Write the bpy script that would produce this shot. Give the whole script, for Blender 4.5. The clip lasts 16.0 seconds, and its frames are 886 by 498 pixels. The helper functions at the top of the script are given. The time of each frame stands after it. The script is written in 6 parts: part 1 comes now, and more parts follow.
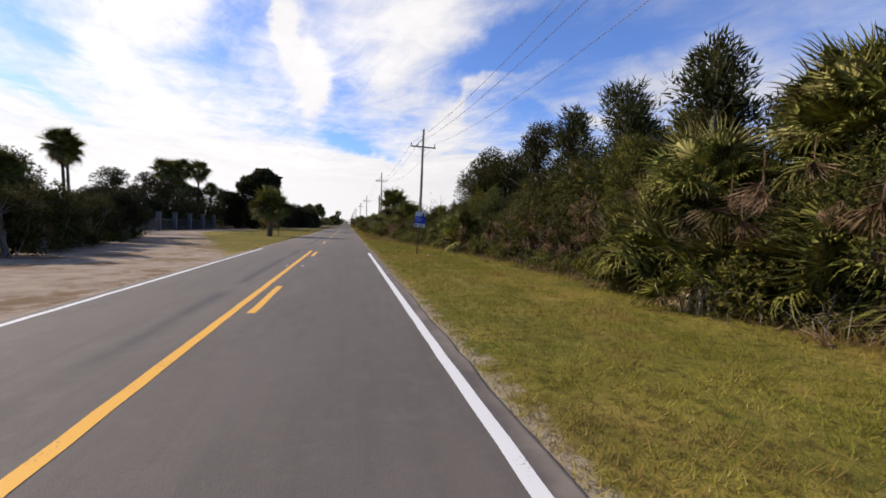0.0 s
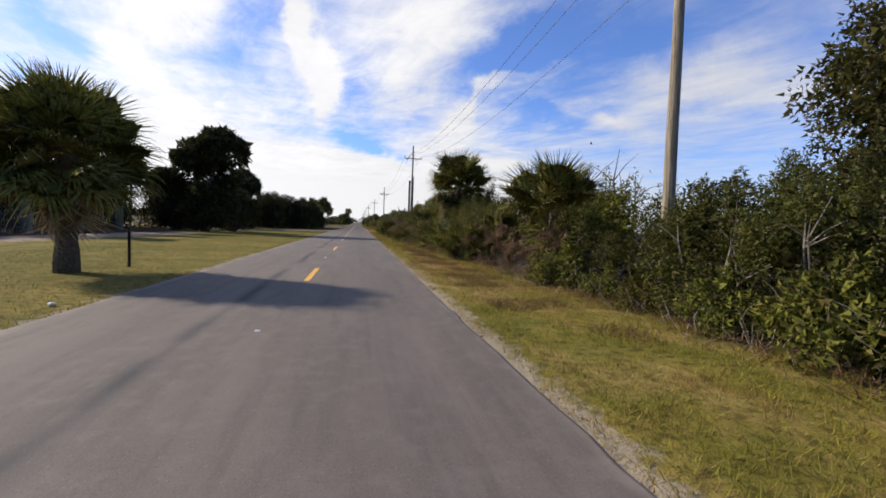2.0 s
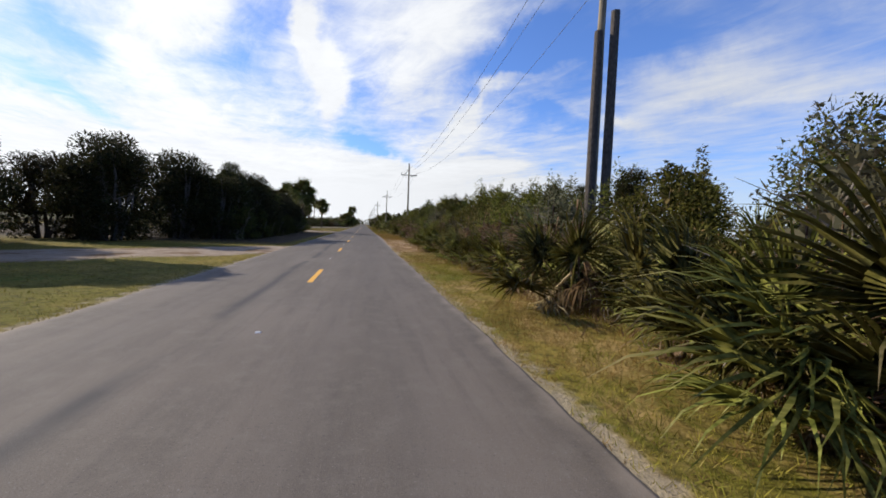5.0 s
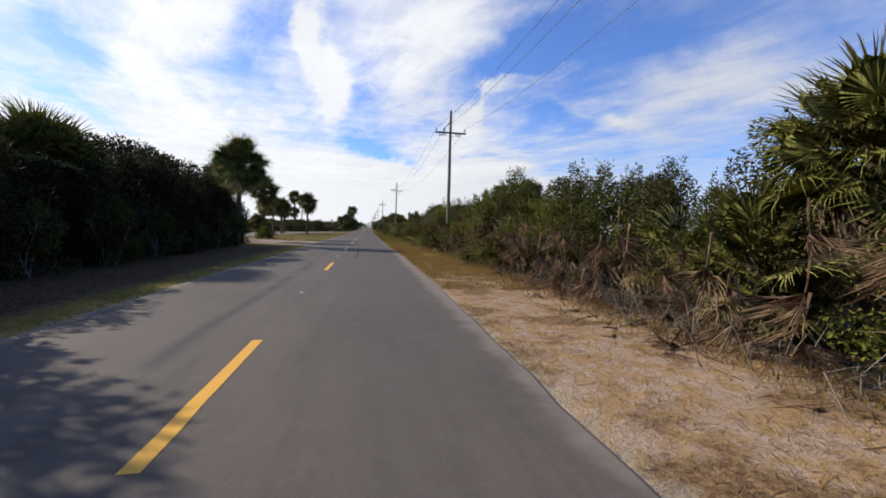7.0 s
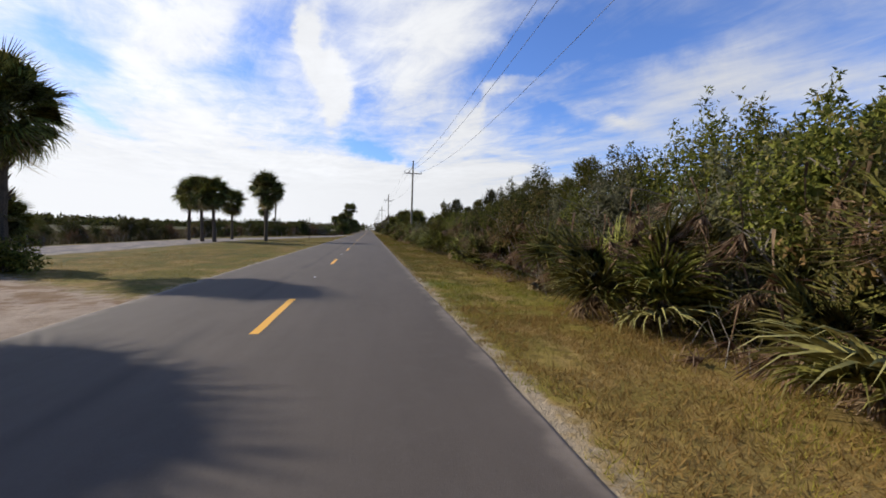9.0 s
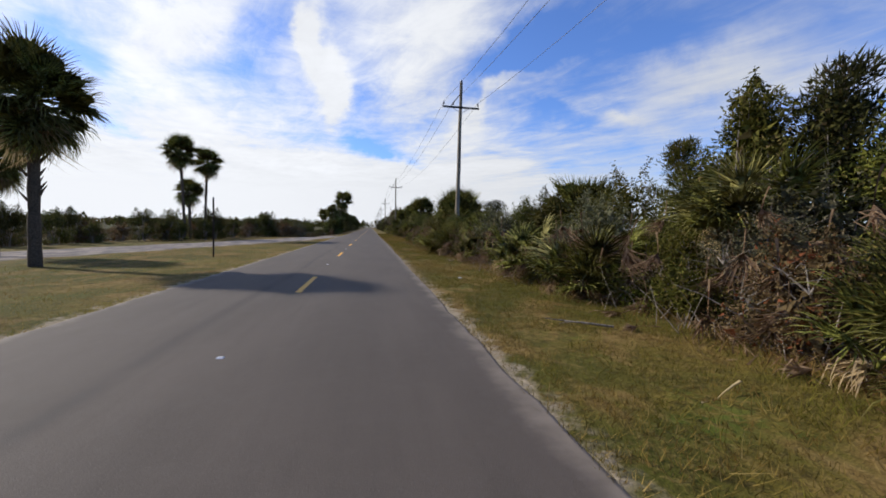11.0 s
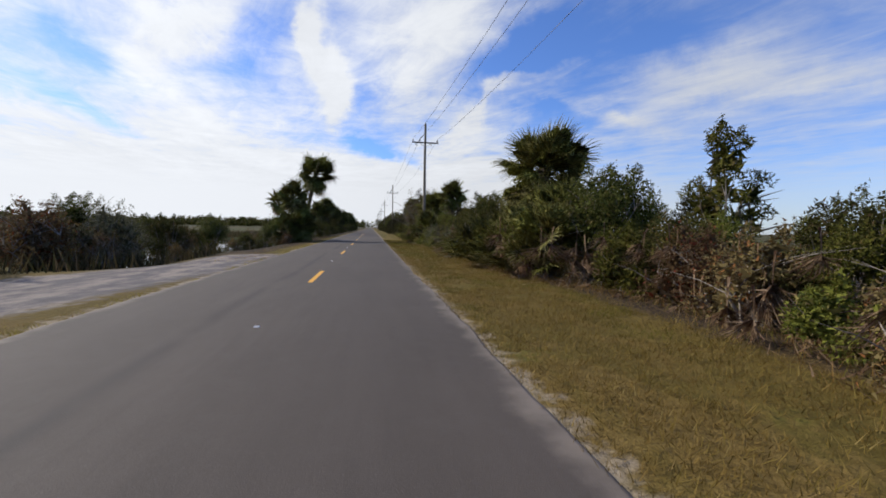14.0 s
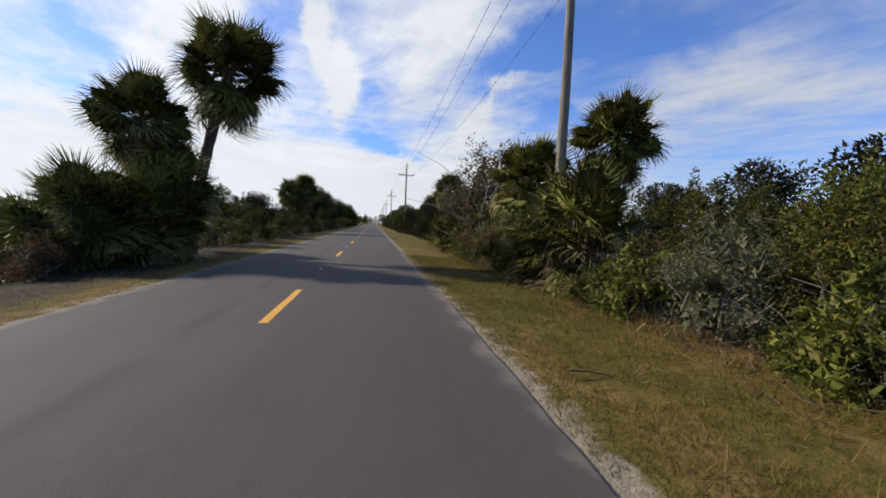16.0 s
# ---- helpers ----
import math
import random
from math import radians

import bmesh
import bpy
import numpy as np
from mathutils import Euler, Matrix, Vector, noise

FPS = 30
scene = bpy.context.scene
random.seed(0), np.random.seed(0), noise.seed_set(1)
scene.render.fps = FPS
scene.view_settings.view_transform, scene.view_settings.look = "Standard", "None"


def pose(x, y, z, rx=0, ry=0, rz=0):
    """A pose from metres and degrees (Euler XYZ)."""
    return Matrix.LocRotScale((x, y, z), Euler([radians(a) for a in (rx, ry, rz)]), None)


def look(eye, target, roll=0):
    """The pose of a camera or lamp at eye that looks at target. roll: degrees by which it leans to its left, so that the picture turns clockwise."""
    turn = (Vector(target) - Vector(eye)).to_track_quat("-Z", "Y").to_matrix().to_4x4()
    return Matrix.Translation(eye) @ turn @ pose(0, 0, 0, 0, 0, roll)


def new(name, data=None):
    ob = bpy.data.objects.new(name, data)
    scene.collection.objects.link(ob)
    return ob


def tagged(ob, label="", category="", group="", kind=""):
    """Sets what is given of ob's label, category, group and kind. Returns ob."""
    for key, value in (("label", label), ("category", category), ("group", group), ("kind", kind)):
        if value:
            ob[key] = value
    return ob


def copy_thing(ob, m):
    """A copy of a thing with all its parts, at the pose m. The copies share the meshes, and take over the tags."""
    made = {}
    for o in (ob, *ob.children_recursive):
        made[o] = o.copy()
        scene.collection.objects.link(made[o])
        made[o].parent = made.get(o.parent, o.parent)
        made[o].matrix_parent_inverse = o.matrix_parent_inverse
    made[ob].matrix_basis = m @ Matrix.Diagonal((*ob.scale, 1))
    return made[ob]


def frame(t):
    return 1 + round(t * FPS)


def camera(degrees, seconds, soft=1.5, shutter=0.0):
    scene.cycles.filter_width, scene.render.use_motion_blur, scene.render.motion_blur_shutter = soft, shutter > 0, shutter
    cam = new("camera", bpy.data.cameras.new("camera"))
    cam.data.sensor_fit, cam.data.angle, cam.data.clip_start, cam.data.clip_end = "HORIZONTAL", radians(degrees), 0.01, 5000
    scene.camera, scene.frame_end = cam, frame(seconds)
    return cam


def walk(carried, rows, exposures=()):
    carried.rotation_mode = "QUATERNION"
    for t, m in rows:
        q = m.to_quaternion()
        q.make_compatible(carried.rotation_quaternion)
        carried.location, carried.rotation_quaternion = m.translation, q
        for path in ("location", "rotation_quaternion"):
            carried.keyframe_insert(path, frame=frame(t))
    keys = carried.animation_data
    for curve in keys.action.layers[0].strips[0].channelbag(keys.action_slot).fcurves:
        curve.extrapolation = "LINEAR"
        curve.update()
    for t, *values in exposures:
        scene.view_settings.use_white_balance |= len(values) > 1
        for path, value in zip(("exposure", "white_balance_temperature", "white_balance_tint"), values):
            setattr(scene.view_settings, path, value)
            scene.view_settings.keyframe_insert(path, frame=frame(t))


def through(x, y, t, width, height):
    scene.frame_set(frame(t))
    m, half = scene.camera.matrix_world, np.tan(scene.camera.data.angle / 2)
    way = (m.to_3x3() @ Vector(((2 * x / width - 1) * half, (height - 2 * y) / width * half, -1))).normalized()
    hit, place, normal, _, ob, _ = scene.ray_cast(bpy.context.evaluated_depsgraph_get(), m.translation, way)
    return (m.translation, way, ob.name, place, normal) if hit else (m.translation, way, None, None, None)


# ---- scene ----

# ---------------------------------------------------------------- camera and path
cam = camera(94.2, 16.0, soft=1.7)
walk(cam, [
    (0, pose(1.706, -31.713, 1.55, 86.874, -1.927, -13.047)),
    (0.5, pose(1.635, -23.386, 1.55, 86.816, -2.035, -12.540)),
    (1, pose(1.509, -15.120, 1.55, 86.830, -2.052, -12.076)),
    (1.5, pose(1.349, -6.984, 1.55, 86.847, -2.188, -11.926)),
    (2, pose(1.256, 1.200, 1.55, 86.805, -2.318, -11.658)),
    (2.5, pose(1.246, 9.536, 1.55, 86.778, -2.333, -11.451)),
    (3, pose(1.246, 17.880, 1.55, 86.781, -2.353, -11.289)),
    (3.5, pose(1.263, 26.012, 1.55, 86.742, -2.442, -11.177)),
    (4, pose(1.304, 34.033, 1.55, 86.743, -2.564, -10.930)),
    (6.5, pose(1.365, 74.349, 1.55, 87.283, -1.706, -10.518)),
    (7, pose(1.411, 82.598, 1.55, 87.267, -1.610, -10.411)),
    (7.5, pose(1.465, 90.853, 1.55, 87.215, -1.629, -10.449)),
    (8, pose(1.535, 99.114, 1.55, 87.403, -1.498, -10.371)),
    (8.5, pose(1.616, 107.384, 1.55, 87.549, -1.378, -10.179)),
    (11, pose(1.653, 148.545, 1.55, 87.077, -0.862, -9.961)),
    (11.5, pose(1.660, 156.667, 1.55, 87.136, -0.966, -9.900)),
    (12, pose(1.662, 164.659, 1.55, 87.152, -0.934, -9.970)),
    (12.5, pose(1.629, 172.374, 1.55, 87.161, -0.869, -9.847)),
    (13, pose(1.705, 180.133, 1.55, 87.148, -0.954, -9.824)),
    (13.5, pose(1.741, 187.935, 1.55, 87.132, -1.024, -9.817)),
    (14, pose(1.637, 195.590, 1.55, 87.135, -1.081, -9.898)),
    (14.5, pose(1.692, 203.192, 1.55, 86.976, -1.336, -9.824)),
    (15, pose(1.677, 210.735, 1.55, 86.903, -1.693, -9.880)),
    (15.5, pose(1.598, 217.928, 1.55, 86.551, -2.271, -9.966)),
    (16, pose(1.559, 225.329, 1.55, 86.773, -2.667, -9.507)),
], exposures=((0.0, 0.06, 6800, 12.5), (1.5, 0.04, 6650, 11.0), (3.5, 0.05, 6800, 12.5), (4.2, 0.05, 6550, 9.0), (6.5, 0.02, 6450, 10.0), (8.5, -0.02, 6500, 10.0), (11.0, -0.06, 6400, 10.0), (16.0, -0.14, 6350, 9.5)))

# ---------------------------------------------------------------- small node language


class Nodes:
    """Short ways to write node trees."""

    def __init__(self, tree):
        self.tree = tree
        tree.nodes.clear()

    def add(self, kind):
        return self.tree.nodes.new(kind)

    def put(self, socket, value):
        if isinstance(value, bpy.types.NodeSocket):
            self.tree.links.new(value, socket)
        elif isinstance(value, (tuple, list)) and len(value) == 3 and len(socket.default_value) == 4:
            socket.default_value = (*value, 1)
        else:
            socket.default_value = value

    def m(self, op, a, b=0.0, c=0.0):
        n = self.add("ShaderNodeMath")
        n.operation = op
        for i, v in enumerate((a, b, c)):
            self.put(n.inputs[i], v)
        return n.outputs[0]

    def ramp(self, v, lo, hi, a=0.0, b=1.0):
        n = self.add("ShaderNodeMapRange")
        n.interpolation_type = "SMOOTHSTEP"
        for i, x in enumerate((v, lo, hi, a, b)):
            self.put(n.inputs[i], x)
        return n.outputs[0]

    def mix(self, f, a, b):
        n = self.add("ShaderNodeMix")
        n.data_type = "RGBA"
        self.put(n.inputs[0], f), self.put(n.inputs[6], a), self.put(n.inputs[7], b)
        return n.outputs[2]

    def noise(self, vec, scale, detail=3.0, rough=0.55, distort=0.0):
        n = self.add("ShaderNodeTexNoise")
        self.put(n.inputs["Vector"], vec), self.put(n.inputs["Scale"], scale)
        self.put(n.inputs["Detail"], detail), self.put(n.inputs["Roughness"], rough), self.put(n.inputs["Distortion"], distort)
        return n.outputs["Fac"]

    def xyz(self, vec):
        n = self.add("ShaderNodeSeparateXYZ")
        self.put(n.inputs[0], vec)
        return n.outputs[0], n.outputs[1], n.outputs[2]

    def vec(self, x, y, z=0.0):
        n = self.add("ShaderNodeCombineXYZ")
        for i, v in enumerate((x, y, z)):
            self.put(n.inputs[i], v)
        return n.outputs[0]

    def where(self, kind="Object"):
        return self.add("ShaderNodeTexCoord").outputs[kind]

    def bump(self, height, strength, distance):
        n = self.add("ShaderNodeBump")
        self.put(n.inputs["Strength"], strength), self.put(n.inputs["Distance"], distance), self.put(n.inputs["Height"], height)
        return n.outputs[0]

    def surface(self, color, rough=0.8, normal=None, metal=0.0, spec=0.4, trans=0.0, through=None, thin=0.3):
        p = self.add("ShaderNodeBsdfPrincipled")
        self.put(p.inputs["Base Color"], color), self.put(p.inputs["Roughness"], rough), self.put(p.inputs["Metallic"], metal)
        self.put(p.inputs["Specular IOR Level"], spec), self.put(p.inputs["Transmission Weight"], trans)
        if normal is not None:
            self.put(p.inputs["Normal"], normal)
        out = self.add("ShaderNodeOutputMaterial")
        shader = p.outputs[0]
        if through is not None:
            t = self.add("ShaderNodeBsdfTranslucent")
            self.put(t.inputs[0], through)
            mix = self.add("ShaderNodeMixShader")
            mix.inputs[0].default_value = thin
            self.tree.links.new(shader, mix.inputs[1]), self.tree.links.new(t.outputs[0], mix.inputs[2])
            shader = mix.outputs[0]
        self.tree.links.new(shader, out.inputs[0])


def material(name):
    mat = bpy.data.materials.new(name)
    mat.use_nodes = True
    return mat, Nodes(mat.node_tree)


# ---------------------------------------------------------------- daylight: sun ahead on the left, sky with high thin cloud
SUN_AZ, SUN_EL = radians(-62), radians(31)      # from the road's direction, to the left
to_sun = Vector((math.sin(SUN_AZ) * math.cos(SUN_EL), math.cos(SUN_AZ) * math.cos(SUN_EL), math.sin(SUN_EL)))
sun = new("sun", bpy.data.lights.new("sun", "SUN"))
sun.data.energy, sun.data.angle, sun.data.color = 4.9, radians(0.6), (1.0, 0.93, 0.82)
sun.matrix_world = look((0, 0, 60), Vector((0, 0, 60)) - to_sun)

world = bpy.data.worlds.new("world")
scene.world = world
world.use_nodes = True
w = Nodes(world.node_tree)
sky = w.add("ShaderNodeTexSky")
sky.sky_type, sky.sun_disc, sky.sun_elevation, sky.sun_rotation = "NISHITA", False, SUN_EL, SUN_AZ
sky.air_density, sky.dust_density, sky.ozone_density = 1.0, 0.4, 2.5
dirn = w.where("Generated")
dx, dy, dz = w.xyz(dirn)
# thin cloud lies on a high flat layer, drawn out in streaks
up = w.m("MAXIMUM", dz, 0.06)
px, py = w.m("DIVIDE", dx, up), w.m("DIVIDE", dy, up)
rot_u = w.m("ADD", w.m("MULTIPLY", px, 0.95), w.m("MULTIPLY", py, 0.32))
rot_v = w.m("SUBTRACT", w.m("MULTIPLY", py, 0.95), w.m("MULTIPLY", px, 0.32))
streaks = w.noise(w.vec(w.m("MULTIPLY", rot_u, 0.9), w.m("MULTIPLY", rot_v, 0.33), 3.1), 1.0, 7.0, 0.62, distort=0.5)
puffs = w.noise(w.vec(px, py, 7.7), 1.7, 6.0, 0.6, distort=0.3)
# the larger banks and gaps in it, by where they stand over the road's end
ahead = w.m("MAXIMUM", dy, 0.15)
su, sv = w.m("DIVIDE", dx, ahead), w.m("DIVIDE", dz, ahead)
warp = w.m("MULTIPLY", w.m("SUBTRACT", w.noise(w.vec(su, sv, 1.3), 5.0, 5.0, 0.6), 0.5), 0.22)
wu, wv = w.m("ADD", su, warp), w.m("SUBTRACT", sv, w.m("MULTIPLY", warp, 0.7))


def bank(u, v, ru, rv, amount, tilt=0.0):
    """A soft bank of cloud (amount above 0) or a gap in it (below 0), tilted by degrees."""
    c, s = math.cos(radians(tilt)), math.sin(radians(tilt))
    du, dv = w.m("SUBTRACT", wu, u), w.m("SUBTRACT", wv, v)
    a = w.m("DIVIDE", w.m("ADD", w.m("MULTIPLY", du, c), w.m("MULTIPLY", dv, s)), ru)
    b = w.m("DIVIDE", w.m("SUBTRACT", w.m("MULTIPLY", dv, c), w.m("MULTIPLY", du, s)), rv)
    d2 = w.m("ADD", w.m("MULTIPLY", a, a), w.m("MULTIPLY", b, b))
    return w.m("MULTIPLY", w.m("EXPONENT", w.m("MULTIPLY", d2, -1.0)), amount)


cover = w.ramp(wu, -0.1, 0.75, 0.56, 0.40)                     # thicker towards the sun's side
cover = w.m("MULTIPLY", cover, w.ramp(dy, -0.6, 0.5, 0.45, 1.0))
low = w.ramp(dz, 0.02, 0.22, 0.42, 0.0)                         # cloud closes up low over the horizon
cover = w.m("ADD", cover, w.m("MULTIPLY", low, w.ramp(wu, 0.4, 1.2, 1.0, 0.35)))
for spec in ((-0.105, 0.37, 0.028, 0.13, 0.85, 8), (-0.42, 0.42, 0.16, 0.05, 0.35, 35), (-0.55, 0.20, 0.35, 0.09, 0.35, 0), (-0.10, 0.13, 0.4, 0.06, 0.3, 0),
             (0.33, 0.315, 0.20, 0.022, 0.42, 28), (0.26, 0.19, 0.16, 0.07, 0.3, 10), (0.82, 0.40, 0.42, 0.07, 0.26, 20), (0.16, 0.44, 0.14, 0.12, 0.22, 60),
             (0.10, 0.30, 0.16, 0.05, 0.22, 15), (0.62, 0.30, 0.16, 0.02, 0.28, -8), (1.25, 0.45, 0.4, 0.05, 0.25, 8),
             (-0.60, 0.36, 0.13, 0.035, -0.40, -38), (0.0, 0.187, 0.075, 0.016, -0.75, -8), (0.50, 0.285, 0.22, 0.040, -0.45, 20), (0.38, 0.41, 0.13, 0.06, -0.45, 40),
             (-0.27, 0.40, 0.10, 0.05, -0.28, 20), (-0.62, 0.255, 0.15, 0.02, -0.3, -30), (0.62, 0.50, 0.35, 0.08, -0.25, 15), (-0.03, 0.30, 0.05, 0.12, -0.25, 0)):
    cover = w.m("ADD", cover, bank(*spec))
wisps = w.noise(w.vec(w.m("MULTIPLY", rot_u, 3.4), w.m("MULTIPLY", rot_v, 1.5), 9.4), 1.0, 8.0, 0.68, distort=1.2)
grain = w.m("ADD", w.m("MULTIPLY", w.m("SUBTRACT", streaks, 0.5), 1.25), w.m("MULTIPLY", w.m("SUBTRACT", puffs, 0.5), 0.7))
grain = w.m("ADD", grain, w.m("MULTIPLY", w.m("SUBTRACT", wisps, 0.5), 0.60))
grain = w.m("MULTIPLY", w.m("MULTIPLY", grain, w.ramp(dz, 0.05, 0.17)), w.ramp(wu, 0.3, 0.8, 1.0, 0.65))
thick = w.ramp(w.m("ADD", cover, grain), 0.12, 0.98)
glow = w.ramp(wu, -0.5, 0.9, 1.0, 0.72)
white = w.add("ShaderNodeVectorMath")
white.operation = "SCALE"
white.inputs[0].default_value = (10.1, 10.3, 10.7)
w.put(white.inputs["Scale"], w.m("MULTIPLY", w.m("MULTIPLY", w.m("MULTIPLY", glow, w.m("ADD", 0.94, w.m("MULTIPLY", grain, 0.3))), w.ramp(dy, -0.7, 0.5, 0.22, 1.0)), w.ramp(dz, 0.45, 0.9, 1.0, 0.45)))
blue = w.add("ShaderNodeMix")
blue.data_type, blue.blend_type = "RGBA", "MULTIPLY"
blue.inputs[0].default_value = 1.0
w.put(blue.inputs[6], sky.outputs[0]), w.put(blue.inputs[7], (1.0, 1.28, 1.95))
sky_mix = w.mix(w.m("MULTIPLY", thick, w.ramp(dz, -0.02, 0.0)), blue.outputs[2], white.outputs[0])
back = w.add("ShaderNodeBackground")
w.put(back.inputs[0], sky_mix), w.put(back.inputs[1], 0.1)
w.tree.links.new(back.outputs[0], w.add("ShaderNodeOutputWorld").inputs[0])

# ---------------------------------------------------------------- materials


def asphalt():
    mat, n = material("asphalt")
    p = n.where()
    x, y, z = n.xyz(p)
    fine, patch = n.noise(p, 90.0, 2.0, 0.7), n.noise(n.vec(x, n.m("MULTIPLY", y, 0.25)), 1.1, 4.0)
    col = n.mix(n.ramp(patch, 0.3, 0.7), (0.124, 0.098, 0.076), (0.176, 0.140, 0.110))
    col = n.mix(n.ramp(fine, 0.35, 0.75, 0.0, 0.55), col, (0.24, 0.205, 0.165))
    streak = n.noise(n.vec(n.m("MULTIPLY", x, 5.0), n.m("MULTIPLY", y, 0.35)), 1.0, 4.0, 0.65)
    col = n.mix(n.ramp(streak, 0.42, 0.72, 0.0, 0.30), col, (0.074, 0.060, 0.050))
    col = n.mix(n.ramp(n.noise(p, 3.5, 6.0, 0.72), 0.46, 0.70, 0.0, 0.6), col, (0.20, 0.168, 0.135))
    speck = n.noise(p, 42.0, 2.0, 0.8)
    col = n.mix(n.ramp(speck, 0.60, 0.74, 0.0, 0.55), col, (0.30, 0.275, 0.25))
    col = n.mix(n.ramp(speck, 0.40, 0.28, 0.0, 0.55), col, (0.040, 0.037, 0.035))
    wob = n.m("MULTIPLY", n.m("SUBTRACT", n.noise(n.vec(0.0, y), 0.12, 2.0), 0.5), 0.5)
    xs = n.m("ADD", x, wob)

    def track(at, wide, amount):
        d = n.m("DIVIDE", n.m("SUBTRACT", xs, at), wide)
        return n.m("MULTIPLY", n.m("EXPONENT", n.m("MULTIPLY", n.m("MULTIPLY", d, d), -1.0)), amount)

    seam = n.m("MULTIPLY", track(-0.85, 0.13, 0.8), n.ramp(n.noise(n.vec(x, y), 0.35, 3.0), 0.35, 0.55))
    oil = n.m("ADD", track(1.6, 0.5, 0.25), n.m("ADD", track(-1.8, 0.45, 0.2), track(0.85, 0.2, 0.15)))
    dark = n.m("MINIMUM", n.m("ADD", seam, n.m("MULTIPLY", oil, n.ramp(patch, 0.2, 0.8))), 1.0)
    col = n.mix(dark, col, (0.045, 0.043, 0.045))
    col = n.mix(n.ramp(y, -12.0, 8.0, 0.40, 0.0), col, (0.090, 0.082, 0.075))
    older = n.ramp(y, 30.0, 130.0)
    col = n.mix(n.m("MULTIPLY", older, 0.74), col, n.mix(patch, (0.056, 0.044, 0.034), (0.082, 0.064, 0.049)))
    # sand worked into the margins
    edge = n.ramp(n.m("ADD", n.m("ABSOLUTE", x), n.m("MULTIPLY", n.noise(p, 1.6, 4.0), 0.7)), 3.22, 3.55)
    col = n.mix(n.m("MULTIPLY", edge, 0.6), col, (0.31, 0.25, 0.19))
    n.surface(col, n.ramp(fine, 0.3, 0.7, 0.75, 0.92), n.bump(n.m("ADD", fine, n.m("MULTIPLY", n.noise(p, 25.0), 0.6)), 0.5, 0.006), spec=0.3)
    return mat


def paint(name, color, under, lost):
    """Road paint that the traffic has worn through in places."""
    mat, n = material(name)
    p = n.where()
    wear = n.ramp(n.m("ADD", n.m("MULTIPLY", n.noise(p, 38.0, 4.0, 0.7), 0.65), n.m("MULTIPLY", n.noise(p, 2.2, 3.0), 0.35)), 0.60 - lost, 0.68 - lost)
    n.surface(n.mix(n.m("MULTIPLY", wear, 0.8), color, under), 0.6, n.bump(n.noise(p, 90.0), 0.4, 0.004))
    return mat


